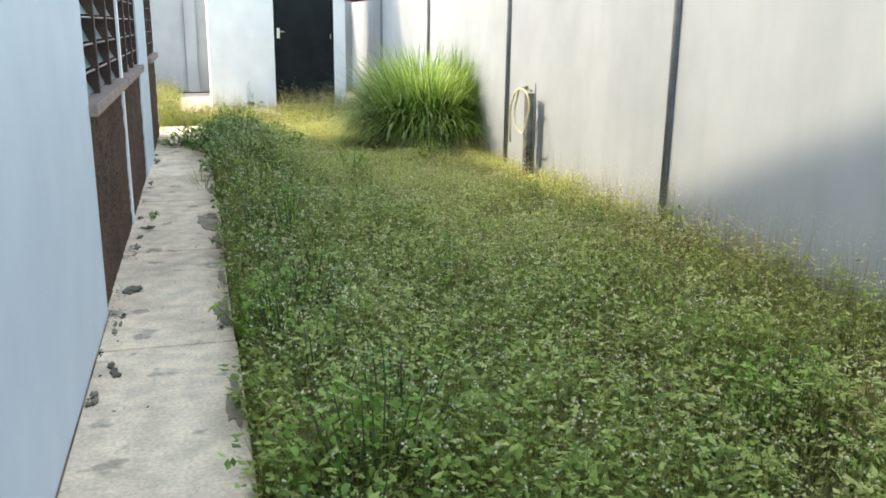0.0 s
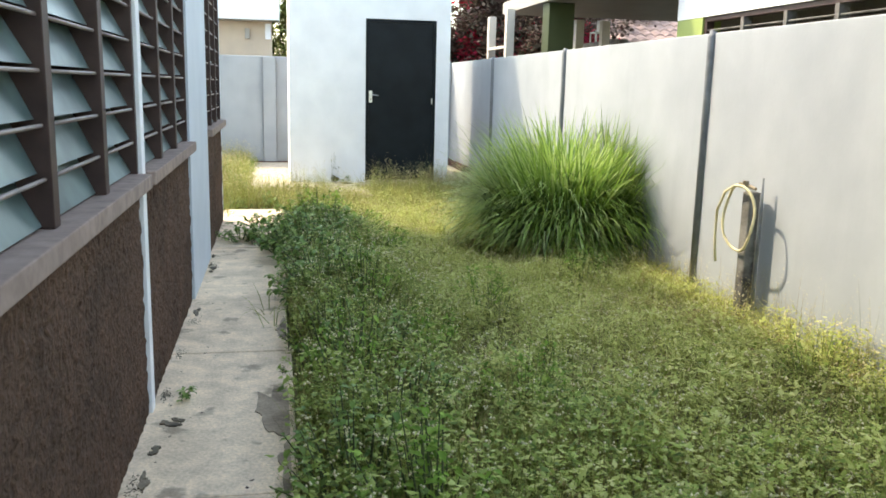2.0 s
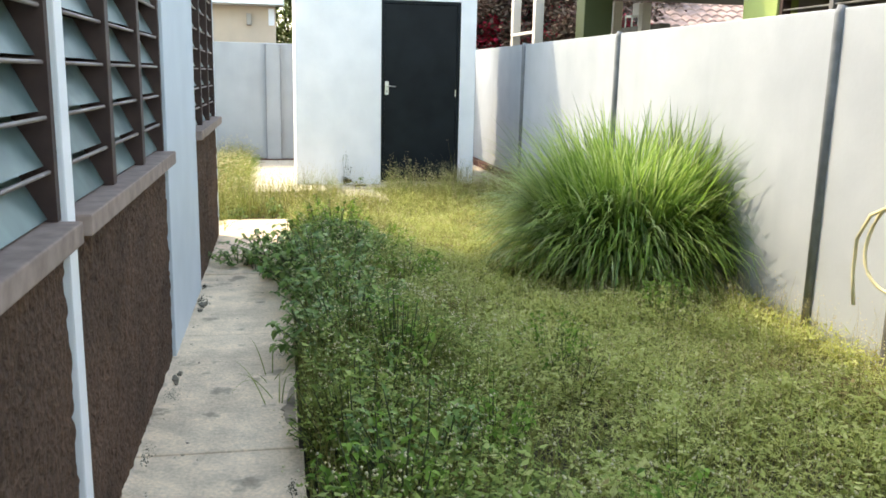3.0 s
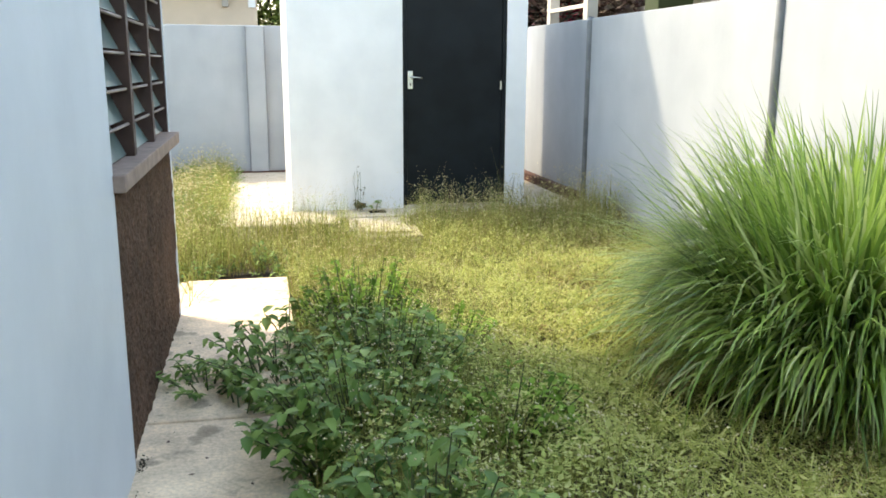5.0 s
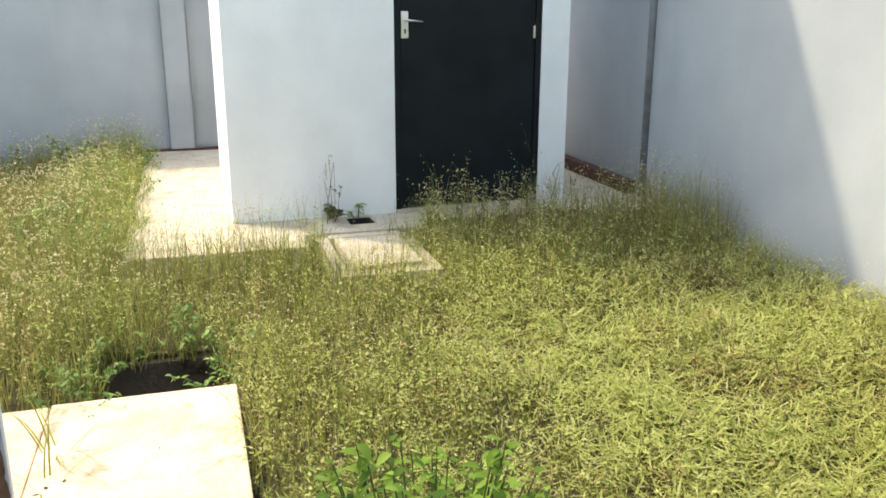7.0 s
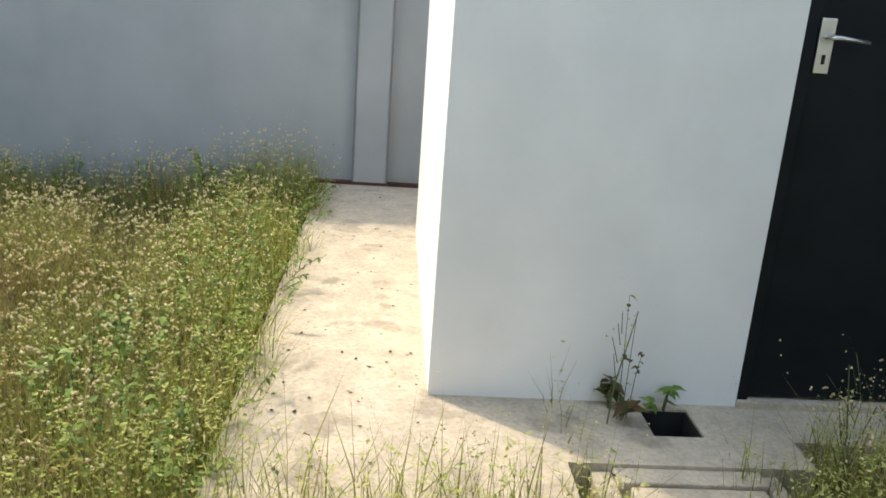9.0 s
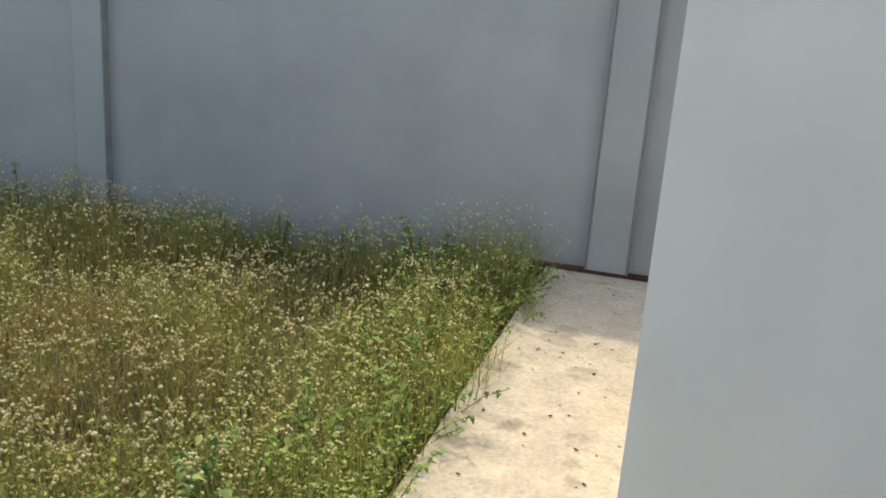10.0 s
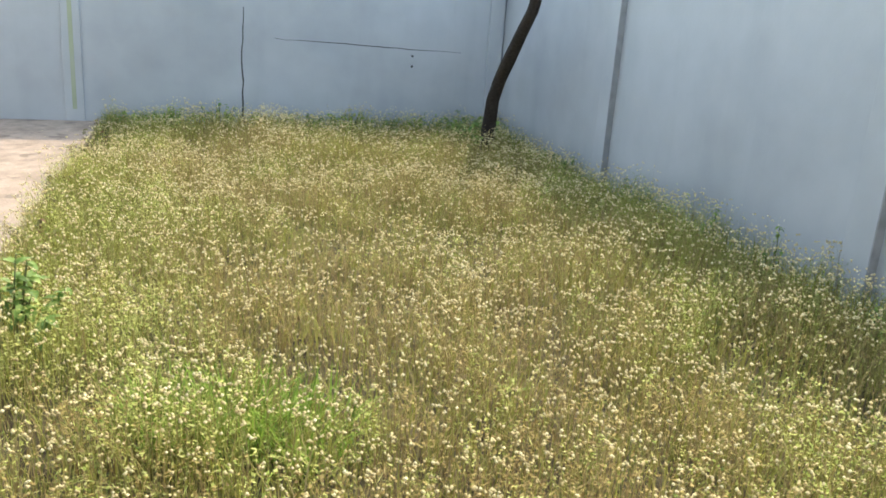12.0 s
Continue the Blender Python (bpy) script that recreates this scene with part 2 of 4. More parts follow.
def cloud(name, chunks, mats):
    """One mesh from arrays of vertices, triangles and material numbers."""
    vs, ts, ms, n = [], [], [], 0
    for v, t, m in chunks:
        vs.append(v)
        ts.append(t + n)
        ms.append(np.full(len(t), m, np.int32) if np.isscalar(m) else m)
        n += len(v)
    v, t, m = np.concatenate(vs).astype(np.float32), np.concatenate(ts).astype(np.int32), np.concatenate(ms)
    me = bpy.data.meshes.new(name)
    me.vertices.add(len(v))
    me.vertices.foreach_set("co", v.ravel())
    me.loops.add(len(t) * 3)
    me.loops.foreach_set("vertex_index", t.ravel())
    me.polygons.add(len(t))
    me.polygons.foreach_set("loop_start", np.arange(len(t), dtype=np.int32) * 3)
    for k in mats:
        me.materials.append(k)
    me.polygons.foreach_set("material_index", m.astype(np.int32))
    me.update(calc_edges=True)
    return new(name, me)


rng = np.random.default_rng(7)
GRID = rng.random((6, 64, 64))


def field(k, x, y, size):
    """Smooth random values from 0 to 1 over the plan."""
    u, v = np.asarray(x) / size + 31.7 * k, np.asarray(y) / size + 17.3 * k
    i, j = np.floor(u).astype(int), np.floor(v).astype(int)
    a, b = u - i, v - j
    a, b = a * a * (3 - 2 * a), b * b * (3 - 2 * b)
    g = GRID[k % 6]
    q = lambda p, r: g[p % 64, r % 64]
    return (q(i, j) * (1 - a) + q(i + 1, j) * a) * (1 - b) + (q(i, j + 1) * (1 - a) + q(i + 1, j + 1) * a) * b


def blades(base, ang, high, lean, width):
    """Tapered bent blades: five vertices and three triangles each."""
    n = len(base)
    d = np.stack([np.cos(ang), np.sin(ang), np.zeros(n)], 1)
    s = np.stack([-np.sin(ang), np.cos(ang), np.zeros(n)], 1) * (width / 2)[:, None]
    up = np.array([0, 0, 1.0])
    mid = base + d * (lean * 0.35)[:, None] + up * (high * 0.6)[:, None]
    tip = base + d * lean[:, None] + up * high[:, None]
    v = np.stack([base - s, base + s, mid + s * 0.8, mid - s * 0.8, tip], 1).reshape(-1, 3)
    t = np.array([[0, 1, 2], [0, 2, 3], [3, 2, 4]])[None] + (np.arange(n) * 5)[:, None, None]
    return v, t.reshape(-1, 3)


def leaflets(at, ang, size, pitch, aspect=0.5):
    """Small folded leaves: four vertices and two triangles each."""
    n = len(at)
    d = np.stack([np.cos(ang) * np.cos(pitch), np.sin(ang) * np.cos(pitch), np.sin(pitch)], 1)
    s = np.stack([-np.sin(ang), np.cos(ang), np.zeros(n)], 1)
    nrm = np.cross(d, s)
    L, W = size[:, None], (size * aspect / 2)[:, None]
    v = np.stack([at, at + d * L * 0.45 + s * W + nrm * W * -0.3, at + d * L, at + d * L * 0.45 - s * W + nrm * W * -0.3], 1).reshape(-1, 3)
    t = np.array([[0, 1, 2], [0, 2, 3]])[None] + (np.arange(n) * 4)[:, None, None]
    return v, t.reshape(-1, 3)


def heads(at, size):
    """Small seed heads: double pyramids of six triangles."""
    n = len(at)
    a = rng.random(n) * math.tau
    ring = [np.stack([np.cos(a + k * math.tau / 3), np.sin(a + k * math.tau / 3), np.zeros(n)], 1) * size[:, None] for k in range(3)]
    up = np.array([0, 0, 1.0]) * size[:, None]
    v = np.stack([at + up * 1.0, at + ring[0], at + ring[1], at + ring[2], at - up * 0.8], 1).reshape(-1, 3)
    t = np.array([[0, 1, 2], [0, 2, 3], [0, 3, 1], [4, 2, 1], [4, 3, 2], [4, 1, 3]])[None] + (np.arange(n) * 5)[:, None, None]
    return v, t.reshape(-1, 3)


# ---- ground ----
WALL_X, BACK_Y, LEFT_X, TOP = 3.15, 14.82, -8.165, 1.635
HX, CORNER_Y, PATH_X, PATH_END = -0.073, 9.36, 0.467, 10.06
SOIL_Z = -0.07


def ground_z(x):
    """The soil falls gently towards the far side of the back yard."""
    return SOIL_Z - 0.09 * np.clip((-2.3 - np.asarray(x, float)) / 3.5, 0, 1)



def soil():
    bm = bmesh.new()
    xs = [-400, -60, -15] + [LEFT_X - 0.3 + i * 0.3 for i in range(40)] + [9, 60, 400]
    ys = [-400, -60, -12] + [-4 + i * 0.3 for i in range(65)] + [24, 60, 400]
    xs, ys = sorted(xs + [-0.05, 0.5]), sorted(ys + [10.03, 10.56])
    pit = lambda x, y: -0.05 < x < 0.5 and 10.03 < y < 10.56
    g = [[bm.verts.new((x, y, float(ground_z(x)) + 0.02 * noise.noise((x, y, 0)))) for y in ys] for x in xs]
    for i in range(len(xs) - 1):
        for j in range(len(ys) - 1):
            if not pit((xs[i] + xs[i + 1]) / 2, (ys[j] + ys[j + 1]) / 2):
                bm.faces.new((g[i][j], g[i + 1][j], g[i + 1][j + 1], g[i][j + 1]))
    return bm


setting("ground", soil(), SOIL, "dark bare soil under the grass", "ground")

# concrete path beside the house, cast in bays with open joints
path = tagged(new("path"), "weathered concrete path with dark stains beside the house", "path", kind="structure")
JOINTS = [-6.0, -3.4, -1.2, 0.6, 2.37, 3.9, 5.36, 6.7, 8.0, PATH_END]
for a, b in zip(JOINTS, JOINTS[1:]):
    bm = boxes((HX - 0.02, PATH_X + random.uniform(-0.012, 0.012), a + 0.003, b - 0.003, -0.2, random.uniform(-0.003, 0.003)), bevel=0.008)
    part("slab", bm, PATHC, path)



# thin dark line where the path meets the house wall
part("dark_line", boxes((HX + 0.013, HX + 0.0175, -2.0, 2.83, -0.01, 0.0045)), GRIME, path, "thin dark line in the joint along the house wall")
part("slab", boxes((-0.42, HX - 0.024, CORNER_Y + 0.004, PATH_END - 0.003, -0.2, -0.004), bevel=0.008), PATHC, path)


def damp_patch(x, y, rx, ry, seedling, mat, label):
    """A thin crust of damp dirt with a ragged outline."""
    bm = bmesh.new()
    ring = []
    for k in range(34):
        a = k / 34 * math.tau
        r = 1 + 0.6 * noise.noise((math.cos(a) * 1.5, math.sin(a) * 1.5, seedling * 3.1)) + 0.3 * noise.noise((math.cos(a) * 4, math.sin(a) * 4, seedling + 0.3))
        ring.append((min(max(x + rx * r * math.cos(a), HX + 0.016), PATH_X - 0.012), y + ry * r * math.sin(a)))
    rise = 0.0048 + 0.00007 * (seedling % 40)
    top = [bm.verts.new((p, q, rise)) for p, q in ring]
    foot = [bm.verts.new((p, q, -0.004)) for p, q in ring]
    mid = bm.verts.new((x, y, rise + 0.0003))
    for k in range(34):
        j = (k + 1) % 34
        bm.faces.new((mid, top[k], top[j]))
        bm.faces.new((top[k], foot[k], foot[j], top[j]))
    part("dirt_patch", bm, mat, path, label)


for k, (x, y, rx, ry) in enumerate(((0.405, 4.62, 0.085, 0.22), (0.455, 4.12, 0.04, 0.18), (0.455, 2.72, 0.06, 0.17), (0.46, 3.3, 0.03, 0.14), (0.455, 1.8, 0.045, 0.2),
                                    (0.45, 5.7, 0.05, 0.15))):
    damp_patch(x, y, rx, ry, k + 1, DAMP, "damp tan-brown patch at the path's edge")
for k, (x, y, rx, ry) in enumerate(((0.0, 3.13, 0.045, 0.09), (0.03, 3.2, 0.03, 0.04), (-0.02, 4.0, 0.022, 0.09), (-0.015, 3.86, 0.012, 0.03), (-0.02, 4.25, 0.02, 0.05), (0.01, 4.5, 0.04, 0.04), (0.03, 4.53, 0.03, 0.02),
                                    (-0.01, 2.62, 0.02, 0.07), (0.0, 2.78, 0.014, 0.03), (0.01, 2.14, 0.03, 0.08), (-0.03, 1.9, 0.02, 0.06), (-0.03, 6.1, 0.02, 0.07), (-0.02, 7.2, 0.025, 0.09), (0.44, 8.9, 0.02, 0.06))):
    for q in range(4):
        jx, jy = random.uniform(-0.6, 0.9), random.uniform(-0.9, 0.9)
        damp_patch(x + rx * jx, y + ry * jy, rx * random.uniform(0.3, 0.6), ry * random.uniform(0.25, 0.5), k * 4 + q + 31, GRIME, "dark mossy spot on the path")

# open drain at the path's end
bm = boxes((-0.1, 0.0, PATH_END + 0.002, 10.6, -0.5, -0.085), (0.47, 0.56, PATH_END + 0.002, 10.6, -0.5, -0.085), (0.0, 0.47, 10.52, 10.6, -0.5, -0.085),
           (0.0, 0.47, PATH_END + 0.002, 10.52, -0.5, -0.42))
setting("drain", bm, PIT, "dark open concrete drain at the path's end", "drain")

# apron round the outbuilding
OX0, OX1, OY0, OY1, OZ, OTOP = 0.579, 2.572, 12.088, 13.83, 0.05, 3.05
apron = tagged(new("apron"), "pale sunlit concrete apron round the small outbuilding", "pavement", kind="structure")
part("slab", boxes((0.03, 0.93, 11.5, BACK_Y, -0.15, OZ)), SLABC, apron)
for q in ((0.93, 1.203, 11.737, 12.3), (1.203, 1.347, 11.737, 11.89), (1.203, 1.347, 12.05, 12.3), (1.347, 1.6, 11.737, 12.3), (1.6, OX1 + 0.02, 11.88, 12.3)):
    part("slab", boxes((*q, -0.15, OZ)), SLABC, apron)
part("slab", boxes((OX1 + 0.024, WALL_X, 11.85, BACK_Y, -0.15, OZ - 0.002), bevel=0.006), SLABC, apron)
part("slab", boxes((0.93, OX1 + 0.02, 12.3, BACK_Y, -0.15, OZ - 0.006)), SLABC, apron)

# added liner; its near-black colour paints the shade down the hole
part("hole_shade_liner", boxes((1.204, 1.346, 11.891, 12.049, -0.16, -0.12), (1.204, 1.209, 11.891, 12.049, -0.12, OZ - 0.006), (1.341, 1.346, 11.891, 12.049, -0.12, OZ - 0.006),
                          (1.209, 1.341, 11.891, 11.896, -0.12, OZ - 0.006), (1.209, 1.341, 12.044, 12.049, -0.12, OZ - 0.006)), UNLIT, apron, "square drain hole with an added near-black shade liner")

# inspection chamber in front of the door
hatch = thing("inspection_cover", "square pale concrete inspection cover with dark gaps in the grass", "manhole cover", (1.23, 11.34, -0.1))
hm = hatch.matrix_basis.inverted()


def local(bm, parent_matrix):
    bm.transform(parent_matrix)
    return bm


for q in ((0.99, 1.046, 11.02, 11.735, -0.12, 0.030), (1.442, 1.49, 11.02, 11.735, -0.12, 0.028), (1.048, 1.44, 11.02, 11.096, -0.12, 0.030),
          (1.048, 1.44, 11.664, 11.735, -0.12, 0.042), (1.048, 1.44, 11.098, 11.662, -0.12, -0.04)):
    part("surround", local(boxes(q, bevel=0.006), hm), SLABC, hatch)
part("lid", local(boxes((1.072, 1.416, 11.12, 11.64, -0.04, 0.046), bevel=0.006), hm), SLABC, hatch)

# slab behind the house
bm = boxes((LEFT_X, -2.75, CORNER_Y, 10.74, -0.4, -0.03), bevel=0.01)
for v in bm.verts:
    v.co.z += 0.019 * (v.co.x + 2.75)
setting("rear_slab", bm, OLDSLAB, "pale concrete slab behind the house", "pavement")

# ---- boundary walls ----
wall_right = setting("wall_right", boxes((WALL_X, WALL_X + 0.15, -8, BACK_Y + 0.15, -0.3, TOP), bevel=0.008), BOUND, "white painted boundary wall with faint stains", "wall")
for y in (-2.1, 0.76, 3.63, 6.5, 9.345, 12.13):
    bm = bmesh.new()
    tube(bm, [(WALL_X - 0.004, y, -0.1), (WALL_X - 0.004, y, TOP - 0.03), (WALL_X + 0.004, y, TOP + 0.012)], [0.028, 0.028, 0.024], 10)
    part("post", bm, POST, wall_right, "thin grey post set in the wall", smooth=True)
wall_back = setting("wall_back", boxes((LEFT_X - 0.15, WALL_X - 0.002, BACK_Y, BACK_Y + 0.15, -0.4, TOP + 0.02), bevel=0.008), SHADEW, "grey-white painted boundary wall with flat piers", "wall")
for x in (2.95, 0.32, -2.6, -5.52):
    part("pier", boxes((x - 0.097, x + 0.097, BACK_Y - 0.045, BACK_Y + 0.01, -0.3, TOP + 0.01), bevel=0.006), SHADEW, wall_back)
for x in (0.218, 0.422, -2.498, -5.418):
    part("joint", boxes((x - 0.004, x + 0.004, BACK_Y - 0.05, BACK_Y + 0.004, 0.0, TOP + 0.01)), JOINT, wall_back, "dark open joint beside the pier")
part("footing", boxes((-0.05, WALL_X - 0.01, BACK_Y - 0.05, BACK_Y + 0.01, OZ - 0.05, OZ + 0.018)), PLANK, wall_back, "dark earth-stained footing")
wall_left = setting("wall_left", boxes((LEFT_X - 0.15, LEFT_X, 2, BACK_Y - 0.002, -0.4, TOP + 0.02), bevel=0.008), SHADEW, "grey-blue painted boundary wall with fine cracks", "wall")


def crack(parent, pts, wide):
    bm = bmesh.new()
    prev = None
    for (y, z), w in zip(pts, wide):
        pair = [bm.verts.new((LEFT_X + 0.003, y - w, z - w)), bm.verts.new((LEFT_X + 0.003, y + w, z + w))]
        if prev:
            bm.faces.new((prev[0], pair[0], pair[1], prev[1]))
        prev = pair
    part("crack", bm, CRACK, parent, "thin dark crack")


crack(wall_left, [(12.09 + 0.01 * random.uniform(-1, 1), -0.12 + k * 0.104) for k in range(12)], [0.0085 - 0.0004 * k for k in range(12)])
crack(wall_left, [(12.4 + k * 0.115, 0.735 - 0.003 * k + 0.006 * random.uniform(-1, 1)) for k in range(18)], [0.0012 + 0.003 * math.sin(k / 17 * math.pi) for k in range(18)])
for z in (0.51, 0.615):
    part("fixing_hole", boxes((LEFT_X - 0.002, LEFT_X + 0.004, 13.815, 13.837, z, z + 0.022)), CRACK, wall_left)
part("patch", boxes((LEFT_X - 0.002, LEFT_X + 0.006, 14.25, 14.38, 1.0, 1.21), bevel=0.002), SHADEW, wall_left, "slightly raised square of plaster")
part("pier", boxes((LEFT_X - 0.01, LEFT_X + 0.03, 14.645, 14.80, -0.2, TOP), bevel=0.006), SHADEW, wall_left)
part("pier", boxes((LEFT_X - 0.01, LEFT_X + 0.02, 10.43, 10.60, -0.2, TOP), bevel=0.006), SHADEW, wall_left)
part("moss_streak", boxes((LEFT_X + 0.01, LEFT_X + 0.0225, 10.495, 10.535, -0.02, TOP - 0.02), bevel=0.002), MOSSY, wall_left, "green mossy streak down the pier")
setting("wall_street", boxes((-12, WALL_X + 0.15, -8.2, -8.002, -0.3, 2.2)), BOUND, "plain white boundary wall at the street end", "wall")

# timber along the right wall beside the outbuilding
plank = thing("timber_board", "dark red-brown timber board lying along the white wall", "board", (WALL_X - 0.06, 13.5, OZ))
part("board", boxes((-0.03, 0.045, -1.3, 1.28, 0.0, 0.085), bevel=0.008), PLANK, plank)

# ---- house ----
SECTIONS = [(2.83, 4.625), (4.70, 6.395), (7.655, 9.335)]
PILLARS = [(-8.0, 2.83), (4.625, 4.70), (6.395, 7.655), (9.335, CORNER_Y)]
W0, W1, EAVE = 0.925, 2.15, 3.4


def rough_panel(a, b, z0, z1, cell=0.016):
    """Thick render with a lumpy thrown face."""
    bm = boxes((HX - 0.2, HX - 0.012, a, b, -0.2, z1))
    ny, nz = int((b - a) / cell), int((z1 - z0) / cell)
    rows = []
    for j in range(nz + 1):
        z = z0 + (z1 - z0) * j / nz
        line = []
        for i in range(ny + 1):
            y = a + (b - a) * i / ny
            d = 0.007 * noise.noise((y * 24, z * 24, a)) + 0.005 * noise.noise((y * 55, z * 55, 3.3))
            rim = i in (0, ny) or j in (0, nz)
            line.append(bm.verts.new((HX - (0.0125 if rim else 0.0) + (0 if rim else d), y, z)))
        rows.append(line)
    for j in range(nz):
        for i in range(ny):
            bm.faces.new((rows[j][i], rows[j][i + 1], rows[j + 1][i + 1], rows[j + 1][i]))
    return bm


for i, (a, b) in enumerate(PILLARS):
    setting("wall_house_pier", boxes((HX - 0.2, HX + (0.012 if i < 3 else 0.002), a, b, -0.2, EAVE), bevel=0.004), WHITE if i == 1 else BLUE, "narrow white painted strip between windows" if i == 1 else "smooth pale blue painted house wall between windows", "wall")
for a, b in SECTIONS:
    setting("wall_house_apron", rough_panel(a, b, -0.01, W0 - 0.055), BROWN, "rough dark brown rendered wall under the window sill", "wall")
    setting("wall_house_lintel", boxes((HX - 0.2, HX, a, b, W1, EAVE)), BLUE, "pale blue painted wall above the window", "wall")
setting("wall_house_rear", boxes((-6.2, HX - 0.202, CORNER_Y - 0.2, CORNER_Y, -0.2, EAVE)), BLUE, "pale blue rear wall of the house", "wall")
setting("wall_house_west", boxes((-6.4, -6.202, -8, CORNER_Y, -0.2, EAVE)), BLUE, "pale blue far wall of the house", "wall")
# assumed room, its shade painted near black so the louvres look dark
setting("wall_house_inner", boxes((-2.6, -2.5, -8, CORNER_Y - 0.2, -0.2, EAVE)), UNLIT, "near-black inner wall painted as unlit depth behind louvres", "wall")
setting("floor", boxes((-2.5, HX - 0.2, -8, CORNER_Y - 0.2, -0.2, 0.02)), UNLIT, "near-black floor painted as unlit depth inside the house", "floor")
setting("ceiling", boxes((-2.6, HX - 0.01, -8, CORNER_Y - 0.002, EAVE + 0.002, EAVE + 0.06)), UNLIT, "near-black ceiling painted as unlit depth inside the house", "ceiling")
# roof edge out of view; height and overhang chosen by where its shadow ends
setting("roof_eave", boxes((-6.6, 0.47, -8, CORNER_Y + 1.01, EAVE + 0.064, EAVE + 0.16), bevel=0.01), ROOFM, "unseen brown roof edge sized to shade the yard", "roof")


# unseen mass added above the house, outlined to throw the slanting wall shadow
def shadow_mass():
    bm = bmesh.new()
    rows = [(-7.9, EAVE + 0.17), (6.1, EAVE + 0.17), (6.1, 4.5), (2.0, 6.2), (-7.9, 6.2)]
    a = [bm.verts.new((HX + 0.3, y, z)) for y, z in rows]
    b = [bm.verts.new((-6.2, y, z)) for y, z in rows]
    bm.faces.new(a)
    bm.faces.new(b[::-1])
    for k in range(5):
        bm.faces.new((a[k], a[(k + 1) % 5], b[(k + 1) % 5], b[k]))
    return bm


setting("upper_shadow_mass", shadow_mass(), BLUE, "unseen pale blue mass over the house, shaped to cast the wall shadow", "wall")


def window(k, a, b):
    """A louvred window: deep brown frame with two mullions, thin bars, tilted frosted panes, and a sill."""
    win = tagged(new("window_%d" % k), "brown louvred window with frosted panes and thin bars", "window", kind="structure")
    front, back = HX - 0.002, HX - 0.13
    part("window_frame", boxes((back, front, a, a + 0.03, W0, W1), (back, front, b - 0.03, b, W0, W1), (back, front, a + 0.03, b - 0.03, W1 - 0.04, W1),
                               (back, front - 0.03, a + 0.03, b - 0.03, W0, W0 + 0.012)), FRAME, win)
    third = (b - a) / 3
    for j in (1, 2):
        y = a + third * j
        part("mullion", boxes((back, front + 0.004, y - 0.027, y + 0.027, W0, W1 - 0.04), bevel=0.003), FRAME, win)
    for j in range(3):
        y0, y1 = a + third * j + 0.027, a + third * (j + 1) - 0.027
        for i in range(10):
            z = W0 + 0.112 + i * 0.119
            bm = bmesh.new()
            tube(bm, [(front - 0.012, y0, z), (front - 0.012, y1, z)], 0.0055, 6)
            part("bar", bm, BAR, win, "thin light-worn metal bar", smooth=True)
            tilt = 0.05 + 0.014 * random.random()
            zc = W0 + 0.06 + i * 0.119
            bm = bmesh.new()
            lo, hi = (HX - 0.045 + tilt * 0.35, zc - 0.053), (HX - 0.045 - tilt * 0.65, zc + 0.059)
            v = []
            for (x, z2), t in ((lo, 0), (hi, 0), (hi, 0.006), (lo, 0.006)):
                v.append([bm.verts.new((x - t, y, z2)) for y in (y0 + 0.004, y1 - 0.004)])
            for q in range(4):
                w = (q + 1) % 4
                bm.faces.new((v[q][0], v[q][1], v[w][1], v[w][0]))
            bm.faces.new([v[q][0] for q in range(4)])
            bm.faces.new([v[q][1] for q in range(4)][::-1])
            part("pane", bm, GLASS, win)
    part("window_sill", boxes((HX - 0.13, HX + 0.047, a - 0.015 if k != 2 else a + 0.003, b - 0.01, W0 - 0.053, W0 - 0.001), bevel=0.005), SILL, win, "dusty grey-brown concrete sill")


for k, (a, b) in enumerate(SECTIONS):
    window(k + 1, a, b)

# ---- outbuilding ----
shed = thing("outbuilding", "small white rendered outbuilding with a dark steel door", "shed", ((OX0 + OX1) / 2, (OY0 + OY1) / 2, OZ - 0.01))
sm = shed.matrix_basis.inverted()
DX0, DX1, DTOP, DBOT = 1.511, 2.397, 2.062, 0.072
part("front_wall", local(boxes((OX0, DX0, OY0, OY0 + 0.15, OZ - 0.01, OTOP), (DX1, OX1, OY0, OY0 + 0.15, OZ - 0.01, OTOP), (DX0, DX1, OY0, OY0 + 0.15, DTOP, OTOP)), sm), WHITE, shed)
part("side_wall", local(boxes((OX0, OX0 + 0.15, OY0 + 0.152, OY1, OZ - 0.01, OTOP), bevel=0.004), sm), WHITE, shed)
part("side_wall", local(boxes((OX1 - 0.15, OX1, OY0 + 0.152, OY1, OZ - 0.01, OTOP), bevel=0.004), sm), WHITE, shed)
part("rear_wall", local(boxes((OX0 + 0.152, OX1 - 0.152, OY1 - 0.15, OY1, OZ - 0.01, OTOP)), sm), WHITE, shed)
part("roof", local(boxes((OX0 - 0.1, OX1 + 0.1, OY0 - 0.12, OY1 + 0.1, OTOP + 0.002, OTOP + 0.1), bevel=0.01), sm), WHITE, shed)
part("threshold", local(boxes((DX0 + 0.002, DX1 - 0.002, OY0 - 0.015, OY0 + 0.14, OZ - 0.01, DBOT), bevel=0.004), sm), SLABC, shed)
part("door_frame", local(boxes((DX0 + 0.002, DX0 + 0.035, OY0 + 0.004, OY0 + 0.1, DBOT, DTOP - 0.002), (DX1 - 0.035, DX1 - 0.002, OY0 + 0.004, OY0 + 0.1, DBOT, DTOP - 0.002),
                               (DX0 + 0.035, DX1 - 0.035, OY0 + 0.004, OY0 + 0.1, DTOP - 0.035, DTOP - 0.002)), sm), DOORM, shed, "black painted steel frame")
